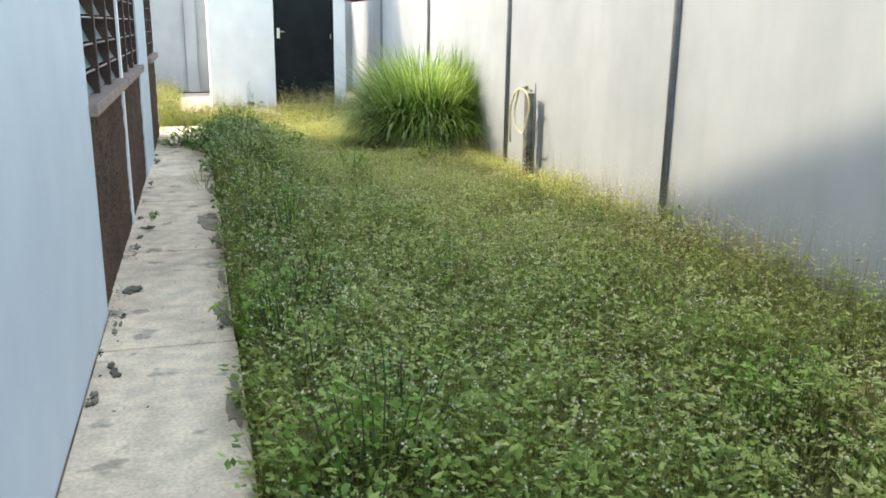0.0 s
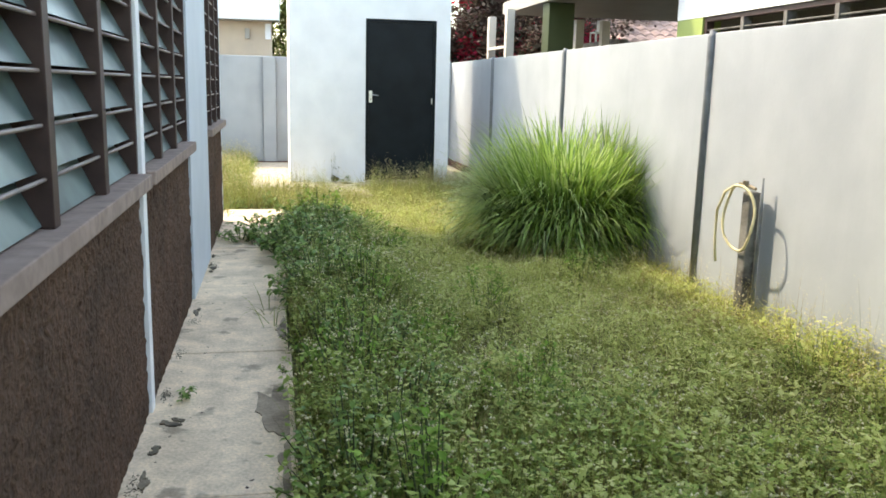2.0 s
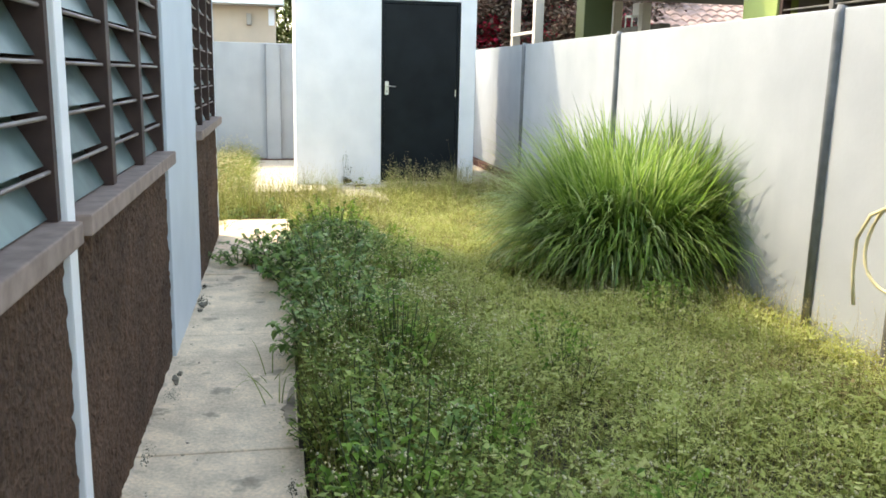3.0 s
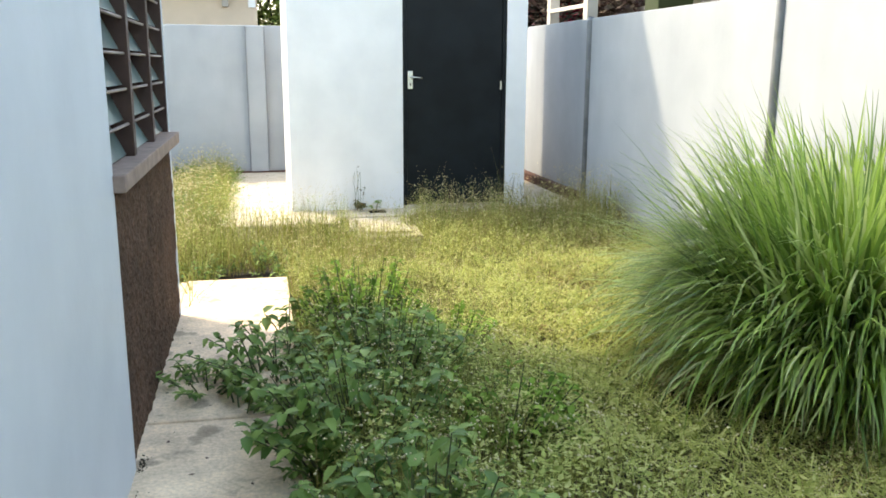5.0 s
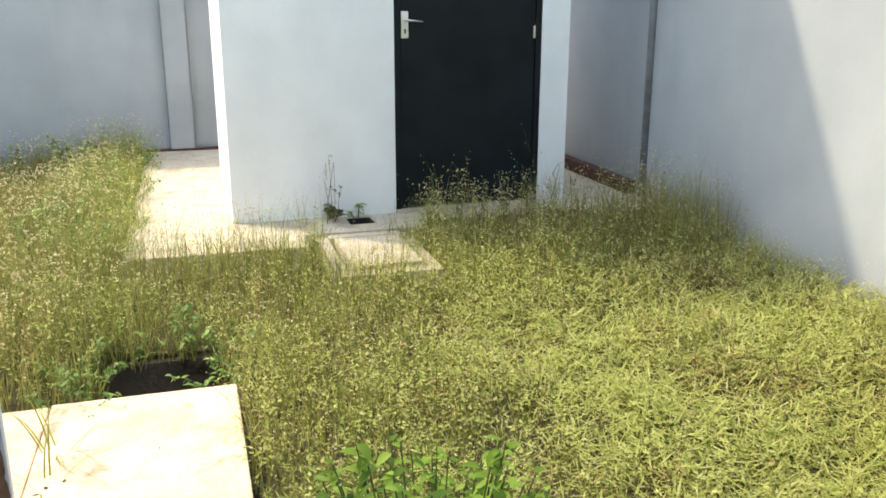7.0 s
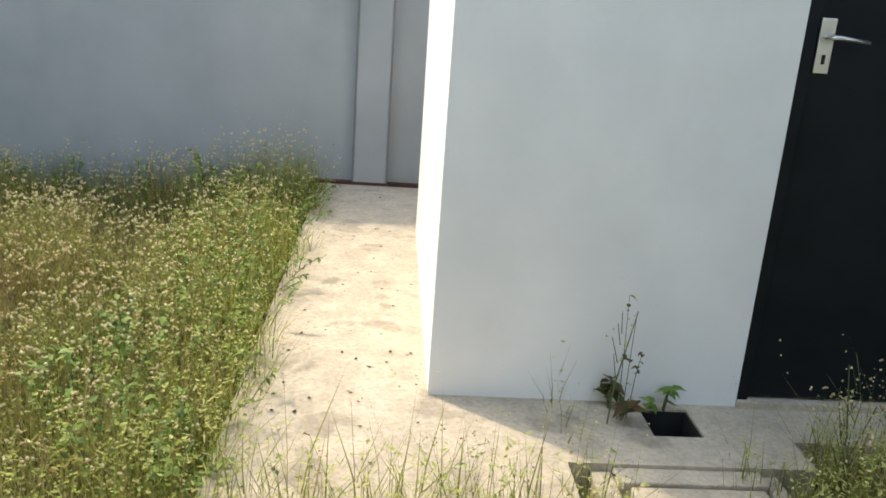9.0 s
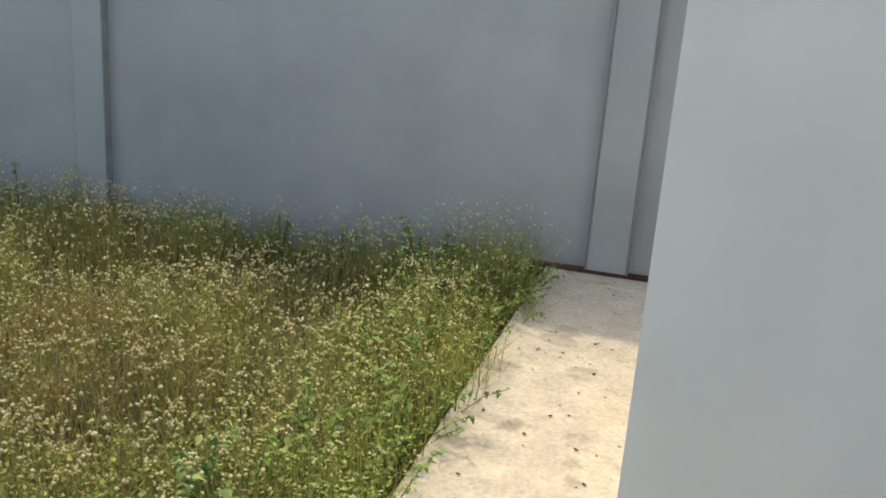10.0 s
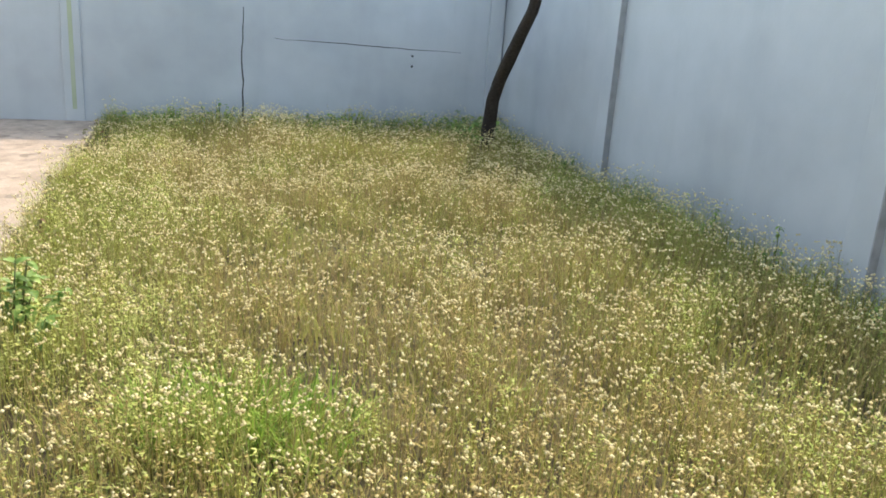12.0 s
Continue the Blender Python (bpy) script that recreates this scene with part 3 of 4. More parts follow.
door = part("door", local(boxes((DX0 + 0.038, DX1 - 0.038, OY0 + 0.014, OY0 + 0.055, DBOT + 0.008, DTOP - 0.038), bevel=0.003), sm), DOORM, shed, "flat black painted steel door, closed")


def handle():
    bm = boxes((1.553, 1.596, OY0 + 0.004, OY0 + 0.013, 1.045, 1.19), bevel=0.003)
    return bm


part("handle_plate", local(handle(), sm), STEEL, door, "brushed steel lock plate")
bm = bmesh.new()
tube(bm, [(1.577, OY0 + 0.01, 1.142), (1.577, OY0 - 0.038, 1.142), (1.59, OY0 - 0.046, 1.142), (1.668, OY0 - 0.046, 1.134)], [0.007, 0.007, 0.006, 0.0045], 8)
part("lever", local(bm, sm), STEEL, door, "slim steel lever handle", smooth=True)
part("keyhole", local(boxes((1.571, 1.579, OY0 + 0.001, OY0 + 0.006, 1.07, 1.095)), sm), UNLIT, door)
part("hinge", local(boxes((2.345, 2.357, OY0 + 0.004, OY0 + 0.016, 1.04, 1.11)), sm), STEEL, door)

# ---- standpipe with hose ----
tap = thing("standpipe", "grey concrete standpipe post with a tap by the wall", "standpipe", (3.06, 5.76, SOIL_Z))
tm = tap.matrix_basis.inverted()
part("post", local(boxes((3.035, 3.11, 5.715, 5.795, SOIL_Z - 0.02, 0.715), bevel=0.012), tm), OLDPOST, tap)
bm = bmesh.new()
tube(bm, [(3.09, 5.683, SOIL_Z), (3.09, 5.683, 0.62), (3.09, 5.683, 0.80)], [0.012, 0.012, 0.005], 8)
part("pipe", local(bm, tm), POST, tap, "grey water pipe", smooth=True)
bm = bmesh.new()
tube(bm, [(3.07, 5.72, 0.735), (3.07, 5.80, 0.745), (3.05, 5.86, 0.75)], [0.010, 0.012, 0.009], 8)
box(bm, 3.05, 3.068, 5.79, 5.825, 0.752, 0.772)
part("tap", local(bm, tm), BRASS, tap, "dull brass tap")
hose = thing("garden_hose", "pale yellow garden hose looped over the tap", "hose", (3.0, 5.78, SOIL_Z))
gm = hose.matrix_basis.inverted()
bm = bmesh.new()
pts = []
for k in range(26):
    a = radians(80 - k * 13.5)
    pts.append((3.0 + 0.01 * math.sin(a * 3), 5.755 + 0.165 * math.cos(a) * (1 if math.cos(a) > 0 else 0.95), 0.565 + 0.19 * math.sin(a)))
pts = pts[:26] + [(2.985, 5.80, 0.745), (2.98, 5.89, 0.70), (2.975, 5.955, 0.58), (2.975, 5.955, 0.42), (2.97, 5.92, 0.28)]
tube(bm, pts, 0.0085, 8)
part("coil", local(bm, gm), HOSE, hose, smooth=True)

# ---- tree ----
tree = thing("tree_trunk", "slim dark leaning tree trunk in the wall corner", "tree", (-6.93, 14.31, SOIL_Z - 0.09))
bm = bmesh.new()
tube(bm, [(-0.01, 0, -0.05), (0.0, 0.0, 0.25), (0.05, 0.0, 0.52), (0.17, 0.01, 0.72), (0.33, 0.02, 0.9), (0.56, 0.03, 1.15), (0.74, 0.05, 1.36), (0.95, 0.08, 1.9), (1.0, 0.1, 2.4)],
     [0.08, 0.066, 0.06, 0.058, 0.06, 0.054, 0.05, 0.042, 0.03], 10, Vector((0, 1, 0)))
part("trunk", bm, BARK, tree, smooth=True)
for d in ((0.35, -0.2, 0.5), (-0.25, 0.1, 0.45), (0.1, 0.12, 0.6)):
    bm = bmesh.new()
    tube(bm, [(0.94, 0.08, 1.85), (0.94 + d[0] * 0.5, 0.08 + d[1] * 0.5, 1.85 + d[2] * 0.6), (0.94 + d[0], 0.08 + d[1], 1.85 + d[2])], [0.028, 0.02, 0.012], 7)
    part("limb", bm, BARK, tree, smooth=True)

# ---- neighbour over the right wall ----
nb = thing("neighbour_house", "white and lime green neighbouring house with dark louvre windows", "house", (4.6, 6.0, SOIL_Z))
nm = nb.matrix_basis.inverted()
part("wall", local(boxes((4.6, 4.8, -4, 10.0, SOIL_Z - 0.02, 1.3), (4.6, 4.8, 9.45, 10.0, 1.3, 2.0), (4.6, 4.8, -4, 2.0, 1.3, 2.0)), nm), LIME, nb, "lime green wall")
part("upper_wall", local(boxes((4.595, 4.8, -4, 10.0, 2.002, 3.2)), nm), WHITE, nb, "white upper wall")
part("end_wall", local(boxes((4.802, 8, 9.8, 10.0, SOIL_Z - 0.02, 3.2)), nm), SOFFIT, nb)
part("roof", local(boxes((4.2, 9, -4.4, 10.02, 3.204, 3.35), bevel=0.01), nm), ROOFM, nb)
part("back_wall", local(boxes((7.8, 8, -4, 9.8, SOIL_Z - 0.02, 3.2)), nm), UNLIT, nb)
nwin = part("window", local(boxes((4.62, 4.70, 9.40, 9.45, 1.3, 2.0), (4.62, 4.70, 2.0, 9.40, 1.955, 2.0), (4.62, 4.70, 2.0, 9.40, 1.3, 1.34)), nm), FRAME, nb, "long dark louvre window")
for k in range(10):
    y = 8.72 - k * 0.68
    part("mullion", local(boxes((4.61, 4.70, y - 0.025, y + 0.025, 1.34, 1.955)), nm), BLOCK, nwin)
for k in range(5):
    z = 1.45 + k * 0.105
    bm = bmesh.new()
    tube(bm, [(4.63, 2.0, z), (4.63, 9.4, z)], 0.008, 6)
    part("louvre_bar", local(bm, nm), BLOCK, nwin)
porch = thing("neighbour_porch", "neighbouring porch with olive pillar, cream posts and grey soffit", "porch", (5.6, 13.5, SOIL_Z))
pm = porch.matrix_basis.inverted()
part("soffit", local(boxes((4.0, 7.5, 10.03, 15.0, 2.42, 2.6), bevel=0.01), pm), SOFFIT, porch, "grey-brown roof underside")
part("pillar", local(boxes((4.06, 4.42, 12.75, 13.05, SOIL_Z - 0.02, 2.418), bevel=0.01), pm), OLIVE, porch, "olive green square pillar")
part("low_wall", local(boxes((5.3, 5.45, 13.3, 18.0, SOIL_Z - 0.02, 2.0), bevel=0.01), pm), BLOCK, porch, "grey block wall")
part("low_wall", local(boxes((5.3, 5.45, 10.6, 13.2, SOIL_Z - 0.02, 1.86), bevel=0.01), pm), BLOCK, porch, "mossy grey block wall")
for x, y in ((3.80, 13.81), (3.91, 15.32), (4.67, 13.25), (5.06, 13.25)):
    part("cream_post", local(boxes((x - 0.06, x + 0.06, y - 0.06, y + 0.06, SOIL_Z - 0.02, 2.40 if x < 4 else 2.24), bevel=0.008), pm), CREAM, porch, "cream square post")
part("rail", local(boxes((3.83, 3.88, 13.87, 15.26, 1.86, 1.90)), pm), CREAM, porch)


def tiled_roof(x0, x1, y, z, rows, cols):
    """Curved roof tiles, row over row."""
    bm = bmesh.new()
    w = (x1 - x0) / cols
    for r in range(rows):
        yy, zz = y + r * 0.28, z + r * 0.13
        for c in range(cols):
            xs = x0 + c * w
            arc = [(xs + w * k / 4, 0.05 * math.sin(math.pi * k / 4)) for k in range(5)]
            lo = [bm.verts.new((x, yy - 0.03, zz + h + 0.03)) for x, h in arc]
            hi = [bm.verts.new((x, yy + 0.28, zz + h + 0.13)) for x, h in arc]
            for k in range(4):
                bm.faces.new((lo[k], lo[k + 1], hi[k + 1], hi[k]))
            bm.faces.new([bm.verts.new((xs, yy - 0.03, zz))] + lo + [bm.verts.new((xs + w, yy - 0.03, zz))])
    return bm


cottage = thing("tiled_cottage", "distant cottage with faded pink-brown tiled roof", "house", (9.5, 20.0, SOIL_Z))
cm = cottage.matrix_basis.inverted()
part("wall", local(boxes((6.4, 13, 19.2, 19.4, SOIL_Z - 0.02, 2.35)), cm), BLOCK, cottage)
part("roof_tiles", local(tiled_roof(6.2, 13.2, 18.9, 2.3, 9, 30), cm), TILE, cottage)

chair = thing("plastic_chair", "white plastic garden chair on the neighbouring wall", "chair", (5.37, 14.4, 2.0))
part("seat", boxes((-0.06, 0.06, -0.12, 0.12, 0.14, 0.16), bevel=0.004), PLASTIC, chair)
part("backrest", boxes((0.05, 0.07, -0.12, 0.12, 0.165, 0.34), bevel=0.004), PLASTIC, chair)
for x in (-0.05, 0.05):
    for y in (-0.11, 0.11):
        part("leg", boxes((x - 0.008, x + 0.008, y - 0.008, y + 0.008, 0.0, 0.138)), PLASTIC, chair)


def shrub(name, label, at, half, n, mats, size, seedling):
    """Leaves scattered round forking twigs."""
    r = np.random.default_rng(seedling)
    root = thing(name, label, "shrub", at)
    bm = bmesh.new()
    tips = []
    for k in range(40):
        a, e = r.uniform(0, math.tau), r.uniform(0.5, 1.3)
        tip = Vector((math.cos(a) * math.cos(e) * half[0] * 1.2, math.sin(a) * math.cos(e) * half[1] * 1.2, math.sin(e) * half[2] * 2))
        tube(bm, [(0, 0, 0), tip * 0.5 + Vector((0, 0, 0.15)), tip], [0.03, 0.018, 0.006], 5)
        tips.append(np.array(tip))
    tagged(part("twigs", bm, BARK, root), kind="stuff")
    tips = np.array(tips)
    chunks = []
    for m, (share, grow) in enumerate(((0.78, 1.0), (0.22, 1.0))):
        c = int(n * share)
        if m == 0:
            at_tips = tips[r.integers(0, len(tips), c)] * r.uniform(0.35, 1.08, (c, 1)) + r.normal(0, 0.16, (c, 3))
        else:
            bunch = tips[r.integers(0, len(tips), 30)] * r.uniform(0.6, 1.05, (30, 1))
            at_tips = bunch[r.integers(0, 30, c)] + r.normal(0, 0.09, (c, 3))
        v, t = leaflets(at_tips, r.uniform(0, math.tau, c), size * grow * r.uniform(0.6, 1.3, c), r.uniform(-0.8, 0.9, c), 0.7)
        chunks.append((v, t, m))
    crown = cloud("crown", chunks, mats)
    crown.parent = root
    tagged(crown, kind="stuff")
    return root


shrub("bougainvillea", "bare-twigged bougainvillea with bright red blossom over the wall", (5.4, 17.6, SOIL_Z), (1.5, 1.8, 1.6), 44000, [TWIG, BLOOM], 0.095, 3)
shrub("bougainvillea", "bare-twigged bougainvillea with bright red blossom over the wall", (7.0, 21.0, SOIL_Z), (2.4, 1.8, 2.0), 40000, [TWIG, BLOOM], 0.11, 4)
shrub("bougainvillea", "bare-twigged bougainvillea with bright red blossom over the wall", (3.9, 18.4, SOIL_Z), (1.5, 1.3, 1.6), 40000, [TWIG, BLOOM], 0.10, 6)
shrub("garden_shrub", "green garden shrub beside the beige house", (0.95, 20.2, SOIL_Z), (0.9, 0.8, 1.9), 16000, [LEAF, BLADE], 0.09, 5)

# neighbour behind the back wall
bh = thing("beige_house", "beige neighbouring house with a white band over the back wall", "house", (-3.0, 19.2, SOIL_Z))
bmx = bh.matrix_basis.inverted()
part("wall", local(boxes((-9, 0.35, 19.0, 19.2, SOIL_Z - 0.02, 2.44)), bmx), BEIGE, bh)
part("band", local(boxes((-9, 0.5, 18.6, 19.2, 2.444, 3.3), bevel=0.01), bmx), WHITE, bh, "white projecting band")
part("side_wall", local(boxes((0.15, 0.35, 19.202, 23, SOIL_Z - 0.02, 3.2)), bmx), BEIGE, bh)
part("roof", local(boxes((-9.2, 0.7, 18.5, 23, 3.304, 3.4)), bmx), ROOFM, bh)
# plain blocks standing in for a pillar-like darker upright and white slats
part("dark_upright", local(boxes((-0.17, -0.08, 18.92, 18.998, 2.1, 2.3), bevel=0.01), bmx), SOFFIT, bh)
part("white_slats", local(boxes((0.22, 0.33, 18.97, 18.998, 2.1, 2.4), bevel=0.004), bmx), PLASTIC, bh)

# ---- plants ----
def ribbon_tuft(n, seedling, spread, length, tilt, droop, width, segs=7):
    """Long arching blades from one crown."""
    r = np.random.default_rng(seedling)
    a = r.uniform(0, math.tau, n)
    base = np.stack([np.cos(a), np.sin(a), np.zeros(n)], 1) * (r.random(n) ** 0.6 * spread)[:, None]
    a2 = a + r.normal(0, 0.45, n)
    L = r.uniform(*length, n)
    e = r.uniform(*tilt, n)
    d = np.stack([np.cos(a2), np.sin(a2), np.zeros(n)], 1)
    side = np.stack([-np.sin(a2), np.cos(a2), np.zeros(n)], 1)
    k = r.uniform(*droop, n)
    p, rows = base.copy(), []
    for i in range(segs + 1):
        f = i / segs
        w = width * (1 - f ** 2.2) * (0.55 + 0.9 * min(f * 3, 1) * 0.5)
        rows.append((p - side * w / 2, p + side * w / 2))
        ang = e - k * f * f
        step = (L / segs)[:, None]
        p = p + (d * np.cos(ang)[:, None] + np.array([0, 0, 1.0]) * np.sin(ang)[:, None]) * step
        p[:, 2] = np.maximum(p[:, 2], 0.03)
    v = np.stack([q for pair in rows for q in pair], 1)
    m = 2 * (segs + 1)
    tri = []
    for i in range(segs):
        tri += [[2 * i, 2 * i + 1, 2 * i + 3], [2 * i, 2 * i + 3, 2 * i + 2]]
    t = np.array(tri)[None] + (np.arange(n) * m)[:, None, None]
    return v.reshape(-1, 3), t.reshape(-1, 3)


clump = thing("lemongrass_clump", "large bright green lemongrass clump with arching blades by the wall", "ornamental grass", (2.76, 8.05, SOIL_Z))
up = ribbon_tuft(1500, 11, 0.38, (0.95, 1.32), (0.9, 1.5), (0.4, 1.5), 0.02)
out = ribbon_tuft(3600, 12, 0.44, (0.76, 1.13), (0.75, 1.45), (1.4, 3.0), 0.02)
skirt = ribbon_tuft(1500, 14, 0.46, (0.6, 0.95), (0.5, 1.1), (1.6, 2.8), 0.017)
for v, t in (up, out, skirt):
    v[:, 0] = np.minimum(v[:, 0], WALL_X - 0.02 - 2.76 - 0.02 * np.sin(v[:, 1] * 40))
green = cloud("foliage", [(*up, 0), (*out, 0), (*skirt, 0)], [CLUMP])
green.parent = clump
tagged(green, kind="stuff")
dry = cloud("dry_foliage", [(*ribbon_tuft(160, 13, 0.36, (0.6, 1.0), (0.5, 1.1), (1.4, 2.6), 0.010), 0)], [DRYCL])
dry.parent = clump
tagged(dry, "straw-coloured dead blades", kind="stuff")


def ovate(at, ang, size, pitch, aspect=0.62):
    """Broad pointed leaves folded along the midrib."""
    n = len(at)
    d = np.stack([np.cos(ang) * np.cos(pitch), np.sin(ang) * np.cos(pitch), np.sin(pitch)], 1)
    s = np.stack([-np.sin(ang), np.cos(ang), np.zeros(n)], 1)
    u = np.cross(d, s)
    L, W = size[:, None], (size * aspect / 2)[:, None]
    rows = [at, at + d * L * 0.25 + s * W * 0.85 + u * W * 0.35, at + d * L * 0.25 - s * W * 0.85 + u * W * 0.35, at + d * L * 0.3,
            at + d * L * 0.6 + s * W * 0.8 + u * W * 0.2, at + d * L * 0.6 - s * W * 0.8 + u * W * 0.2, at + d * L * 0.62 - u * W * 0.1, at + d * L - u * W * 0.6]
    t = np.array([[0, 1, 3], [0, 3, 2], [1, 4, 6], [1, 6, 3], [3, 6, 5], [3, 5, 2], [4, 7, 6], [6, 7, 5]])[None] + (np.arange(n) * 8)[:, None, None]
    return np.stack(rows, 1).reshape(-1, 3), t.reshape(-1, 3)


def weed(label, at, radius, high, n, leaf, seedling, lean=(0, 0), name="broadleaf_weed", flowers=0, group="", mat=None):
    """A branching weed: thin stems, broad leaves, and a few pale flower dots."""
    r = np.random.default_rng(seedling)
    root = thing(name, label, "weed", at, group)
    bm = bmesh.new()
    lines = []
    thick = 0.004 if leaf > 0.032 else 0.0016
    for k in range(max(3, n // 12)):
        a = r.uniform(0, math.tau)
        rad = radius * r.random() ** 0.5
        tip = np.array([math.cos(a) * rad + lean[0] * r.random(), math.sin(a) * rad + lean[1] * r.random(), high * (1.05 - 0.5 * (rad / radius) ** 2) * r.uniform(0.6, 1.05)])
        b = np.array([math.cos(a), math.sin(a), 0]) * rad * 0.45 + np.array([lean[0], lean[1], 0]) * 0.2
        mid = b * 0.5 + tip * 0.5 + np.array([0, 0, high * 0.08])
        tube(bm, [tuple(b), tuple(mid), tuple(tip)], [thick, thick * 0.75, thick * 0.4], 5)
        lines.append((b, mid, tip))
    tagged(part("stalk", bm, STEM, root), kind="stuff")
    lines = np.array(lines)
    i = r.integers(0, len(lines), n)
    f = r.random(n) ** 0.6
    f[:len(lines)] = 1
    i[:len(lines)] = np.arange(min(n, len(lines)))
    b, m, t = lines[i, 0], lines[i, 1], lines[i, 2]
    at2 = np.where((f < 0.5)[:, None], b + (m - b) * (f * 2)[:, None], m + (t - m) * (f * 2 - 1)[:, None])
    v, tr = ovate(at2, r.uniform(0, math.tau, n), leaf * r.uniform(0.45, 1.25, n), r.uniform(-0.7, 0.45, n))
    v[:, 2] = np.maximum(v[:, 2], 0.012)
    chunks = [(v, tr, 0)]
    if flowers:
        j = r.integers(0, len(lines), flowers)
        chunks.append((*heads(lines[j, 2] + r.normal(0, 0.02, (flowers, 3)) + np.array([0, 0, 0.015]), r.uniform(0.0025, 0.0045, flowers)), 1))
    f = cloud("foliage", chunks, [mat or BROAD, FLOWER])
    f.parent = root
    tagged(f, kind="stuff")
    return root


GREEN = "dark green broad-leaved weed at the path's edge"
# the rear weeds take brighter BUSH leaves, a colour that adds to their sunlight
weed(GREEN, (0.78, 8.75, SOIL_Z), 0.32, 0.48, 1400, 0.040, 21, flowers=60, mat=BUSH)
weed(GREEN, (0.80, 8.15, SOIL_Z), 0.40, 0.42, 1500, 0.05, 22, flowers=110)
weed(GREEN, (0.66, 7.6, SOIL_Z), 0.36, 0.46, 1300, 0.056, 23, flowers=60, lean=(-0.08, 0))
weed(GREEN, (0.74, 6.95, SOIL_Z), 0.34, 0.42, 1100, 0.054, 24, flowers=50, lean=(-0.08, 0))
weed(GREEN, (0.70, 6.35, SOIL_Z), 0.32, 0.40, 1000, 0.050, 39, flowers=50, lean=(-0.08, 0))
weed(GREEN, (1.12, 8.6, SOIL_Z), 0.28, 0.28, 600, 0.040, 25, flowers=40, mat=BUSH)
weed(GREEN, (1.15, 7.7, SOIL_Z), 0.30, 0.32, 700, 0.042, 28, flowers=50, mat=BUSH)
SPRAWL = "sprawling dark weed spilling over the concrete path"
weed(SPRAWL, (0.42, 8.32, 0.0), 0.34, 0.24, 330, 0.052, 26, lean=(-0.2, 0.0))
weed(SPRAWL, (0.12, 8.3, 0.0), 0.24, 0.11, 240, 0.036, 37, flowers=10)
weed(SPRAWL, (0.25, 8.05, 0.0), 0.2, 0.13, 120, 0.05, 44)
weed(SPRAWL, (0.47, 8.75, 0.0), 0.12, 0.2, 22, 0.085, 27, lean=(-0.1, 0.05))
weed(SPRAWL, (0.45, 7.75, 0.0), 0.14, 0.14, 90, 0.055, 36, lean=(-0.1, 0.1))
for k, (x, y, n) in enumerate(((-0.04, 9.72, 9), (-0.05, 9.55, 6), (0.36, 6.05, 7), (0.40, 5.75, 6), (1.05, 11.3, 10), (0.62, 11.47, 9))):
    sprig = thing("grass_sprig", "thin straggling grass sprig on the concrete", "weed", (x, y, -0.03), "grass sprigs")
    g = cloud("foliage", [(*ribbon_tuft(n, 70 + k, 0.05, (0.14, 0.30), (0.5, 1.3), (0.6, 2.0), 0.006), 0)], [BLADE])
    g.parent = sprig
    tagged(g, kind="stuff")
for k, (x, y) in enumerate(((0.52, 10.2), (0.5, 10.45), (0.3, 10.58), (0.08, 10.56), (-0.06, 10.35), (-0.05, 10.12))):
    weed("leafy weed hanging over the open drain", (x, y, SOIL_Z - 0.02), 0.17, 0.17 + 0.03 * (k % 3), 150, 0.028, 140 + k, lean=((0.2 - x) * 0.3, -0.03), group="weeds round the drain")
weed("small weed in a joint of the concrete path", (0.03, 4.75, 0.0), 0.07, 0.09, 40, 0.03, 29)
weed("small weed sprouting from the square drain hole", (1.11, 12.0, OZ), 0.12, 0.10, 36, 0.06, 30, mat=DUSK)
weed("small weed sprouting from the square drain hole", (1.27, 12.045, OZ), 0.06, 0.09, 16, 0.045, 31)
weed("thin tall weed stalk beside the square drain hole", (1.13, 11.98, OZ), 0.045, 0.40, 16, 0.028, 38, flowers=6, mat=DUSK)
weed("low weed at the foot of the trunk", (-7.15, 14.25, SOIL_Z - 0.09), 0.32, 0.4, 300, 0.055, 32)
for k in range(9):
    weed("bright green weed at the foot of the cracked wall", (LEFT_X + 0.22 + 0.06 * (k % 2), 11.0 + k * 0.42, SOIL_Z - 0.09), 0.26, 0.19 + 0.04 * (k % 3), 300, 0.036, 240 + k, group="weeds along the cracked wall", mat=(BROAD, BUSH)[k % 2])
weed("dark green weed beside the rear slab", (-2.45, 11.0, SOIL_Z), 0.28, 0.36, 240, 0.06, 33)
weed("dark weed against the back wall", (-0.55, 14.6, SOIL_Z), 0.22, 0.36, 130, 0.05, 34)
for k, (x, y) in enumerate((-0.03 + 0.04 * math.sin(q * 4), 11.6 + q * 0.18) for q in range(17)):
    weed("low weed creeping onto the pale apron", (x, y, OZ), 0.13, 0.10 + 0.04 * (k % 3), 70, 0.022, 300 + k, lean=(0.06 + 0.03 * (k % 3), 0), group="weeds along the apron")
for k in range(9):
    weed("bright leafy weed along the apron's edge", (-0.16 - 0.07 * ((k * 3) % 4), 11.62 + k * 0.34, SOIL_Z), 0.2, 0.34 + 0.03 * ((k * 5) % 3), 330, 0.03, 210 + k, lean=(0.07, 0), flowers=24, group="weeds along the apron", mat=LEAF if k in (5, 7) else BROAD)
for k in range(12):
    weed("small dark weed at the foot of the back wall", (-6.6 + k * 0.53 + 0.2 * math.sin(k * 5), BACK_Y - 0.14 - 0.05 * (k % 3), float(ground_z(-6.6 + k * 0.53))), 0.11, 0.20 + 0.05 * (k % 4), 44, 0.035, 90 + k, flowers=6, group="weeds along the back wall")
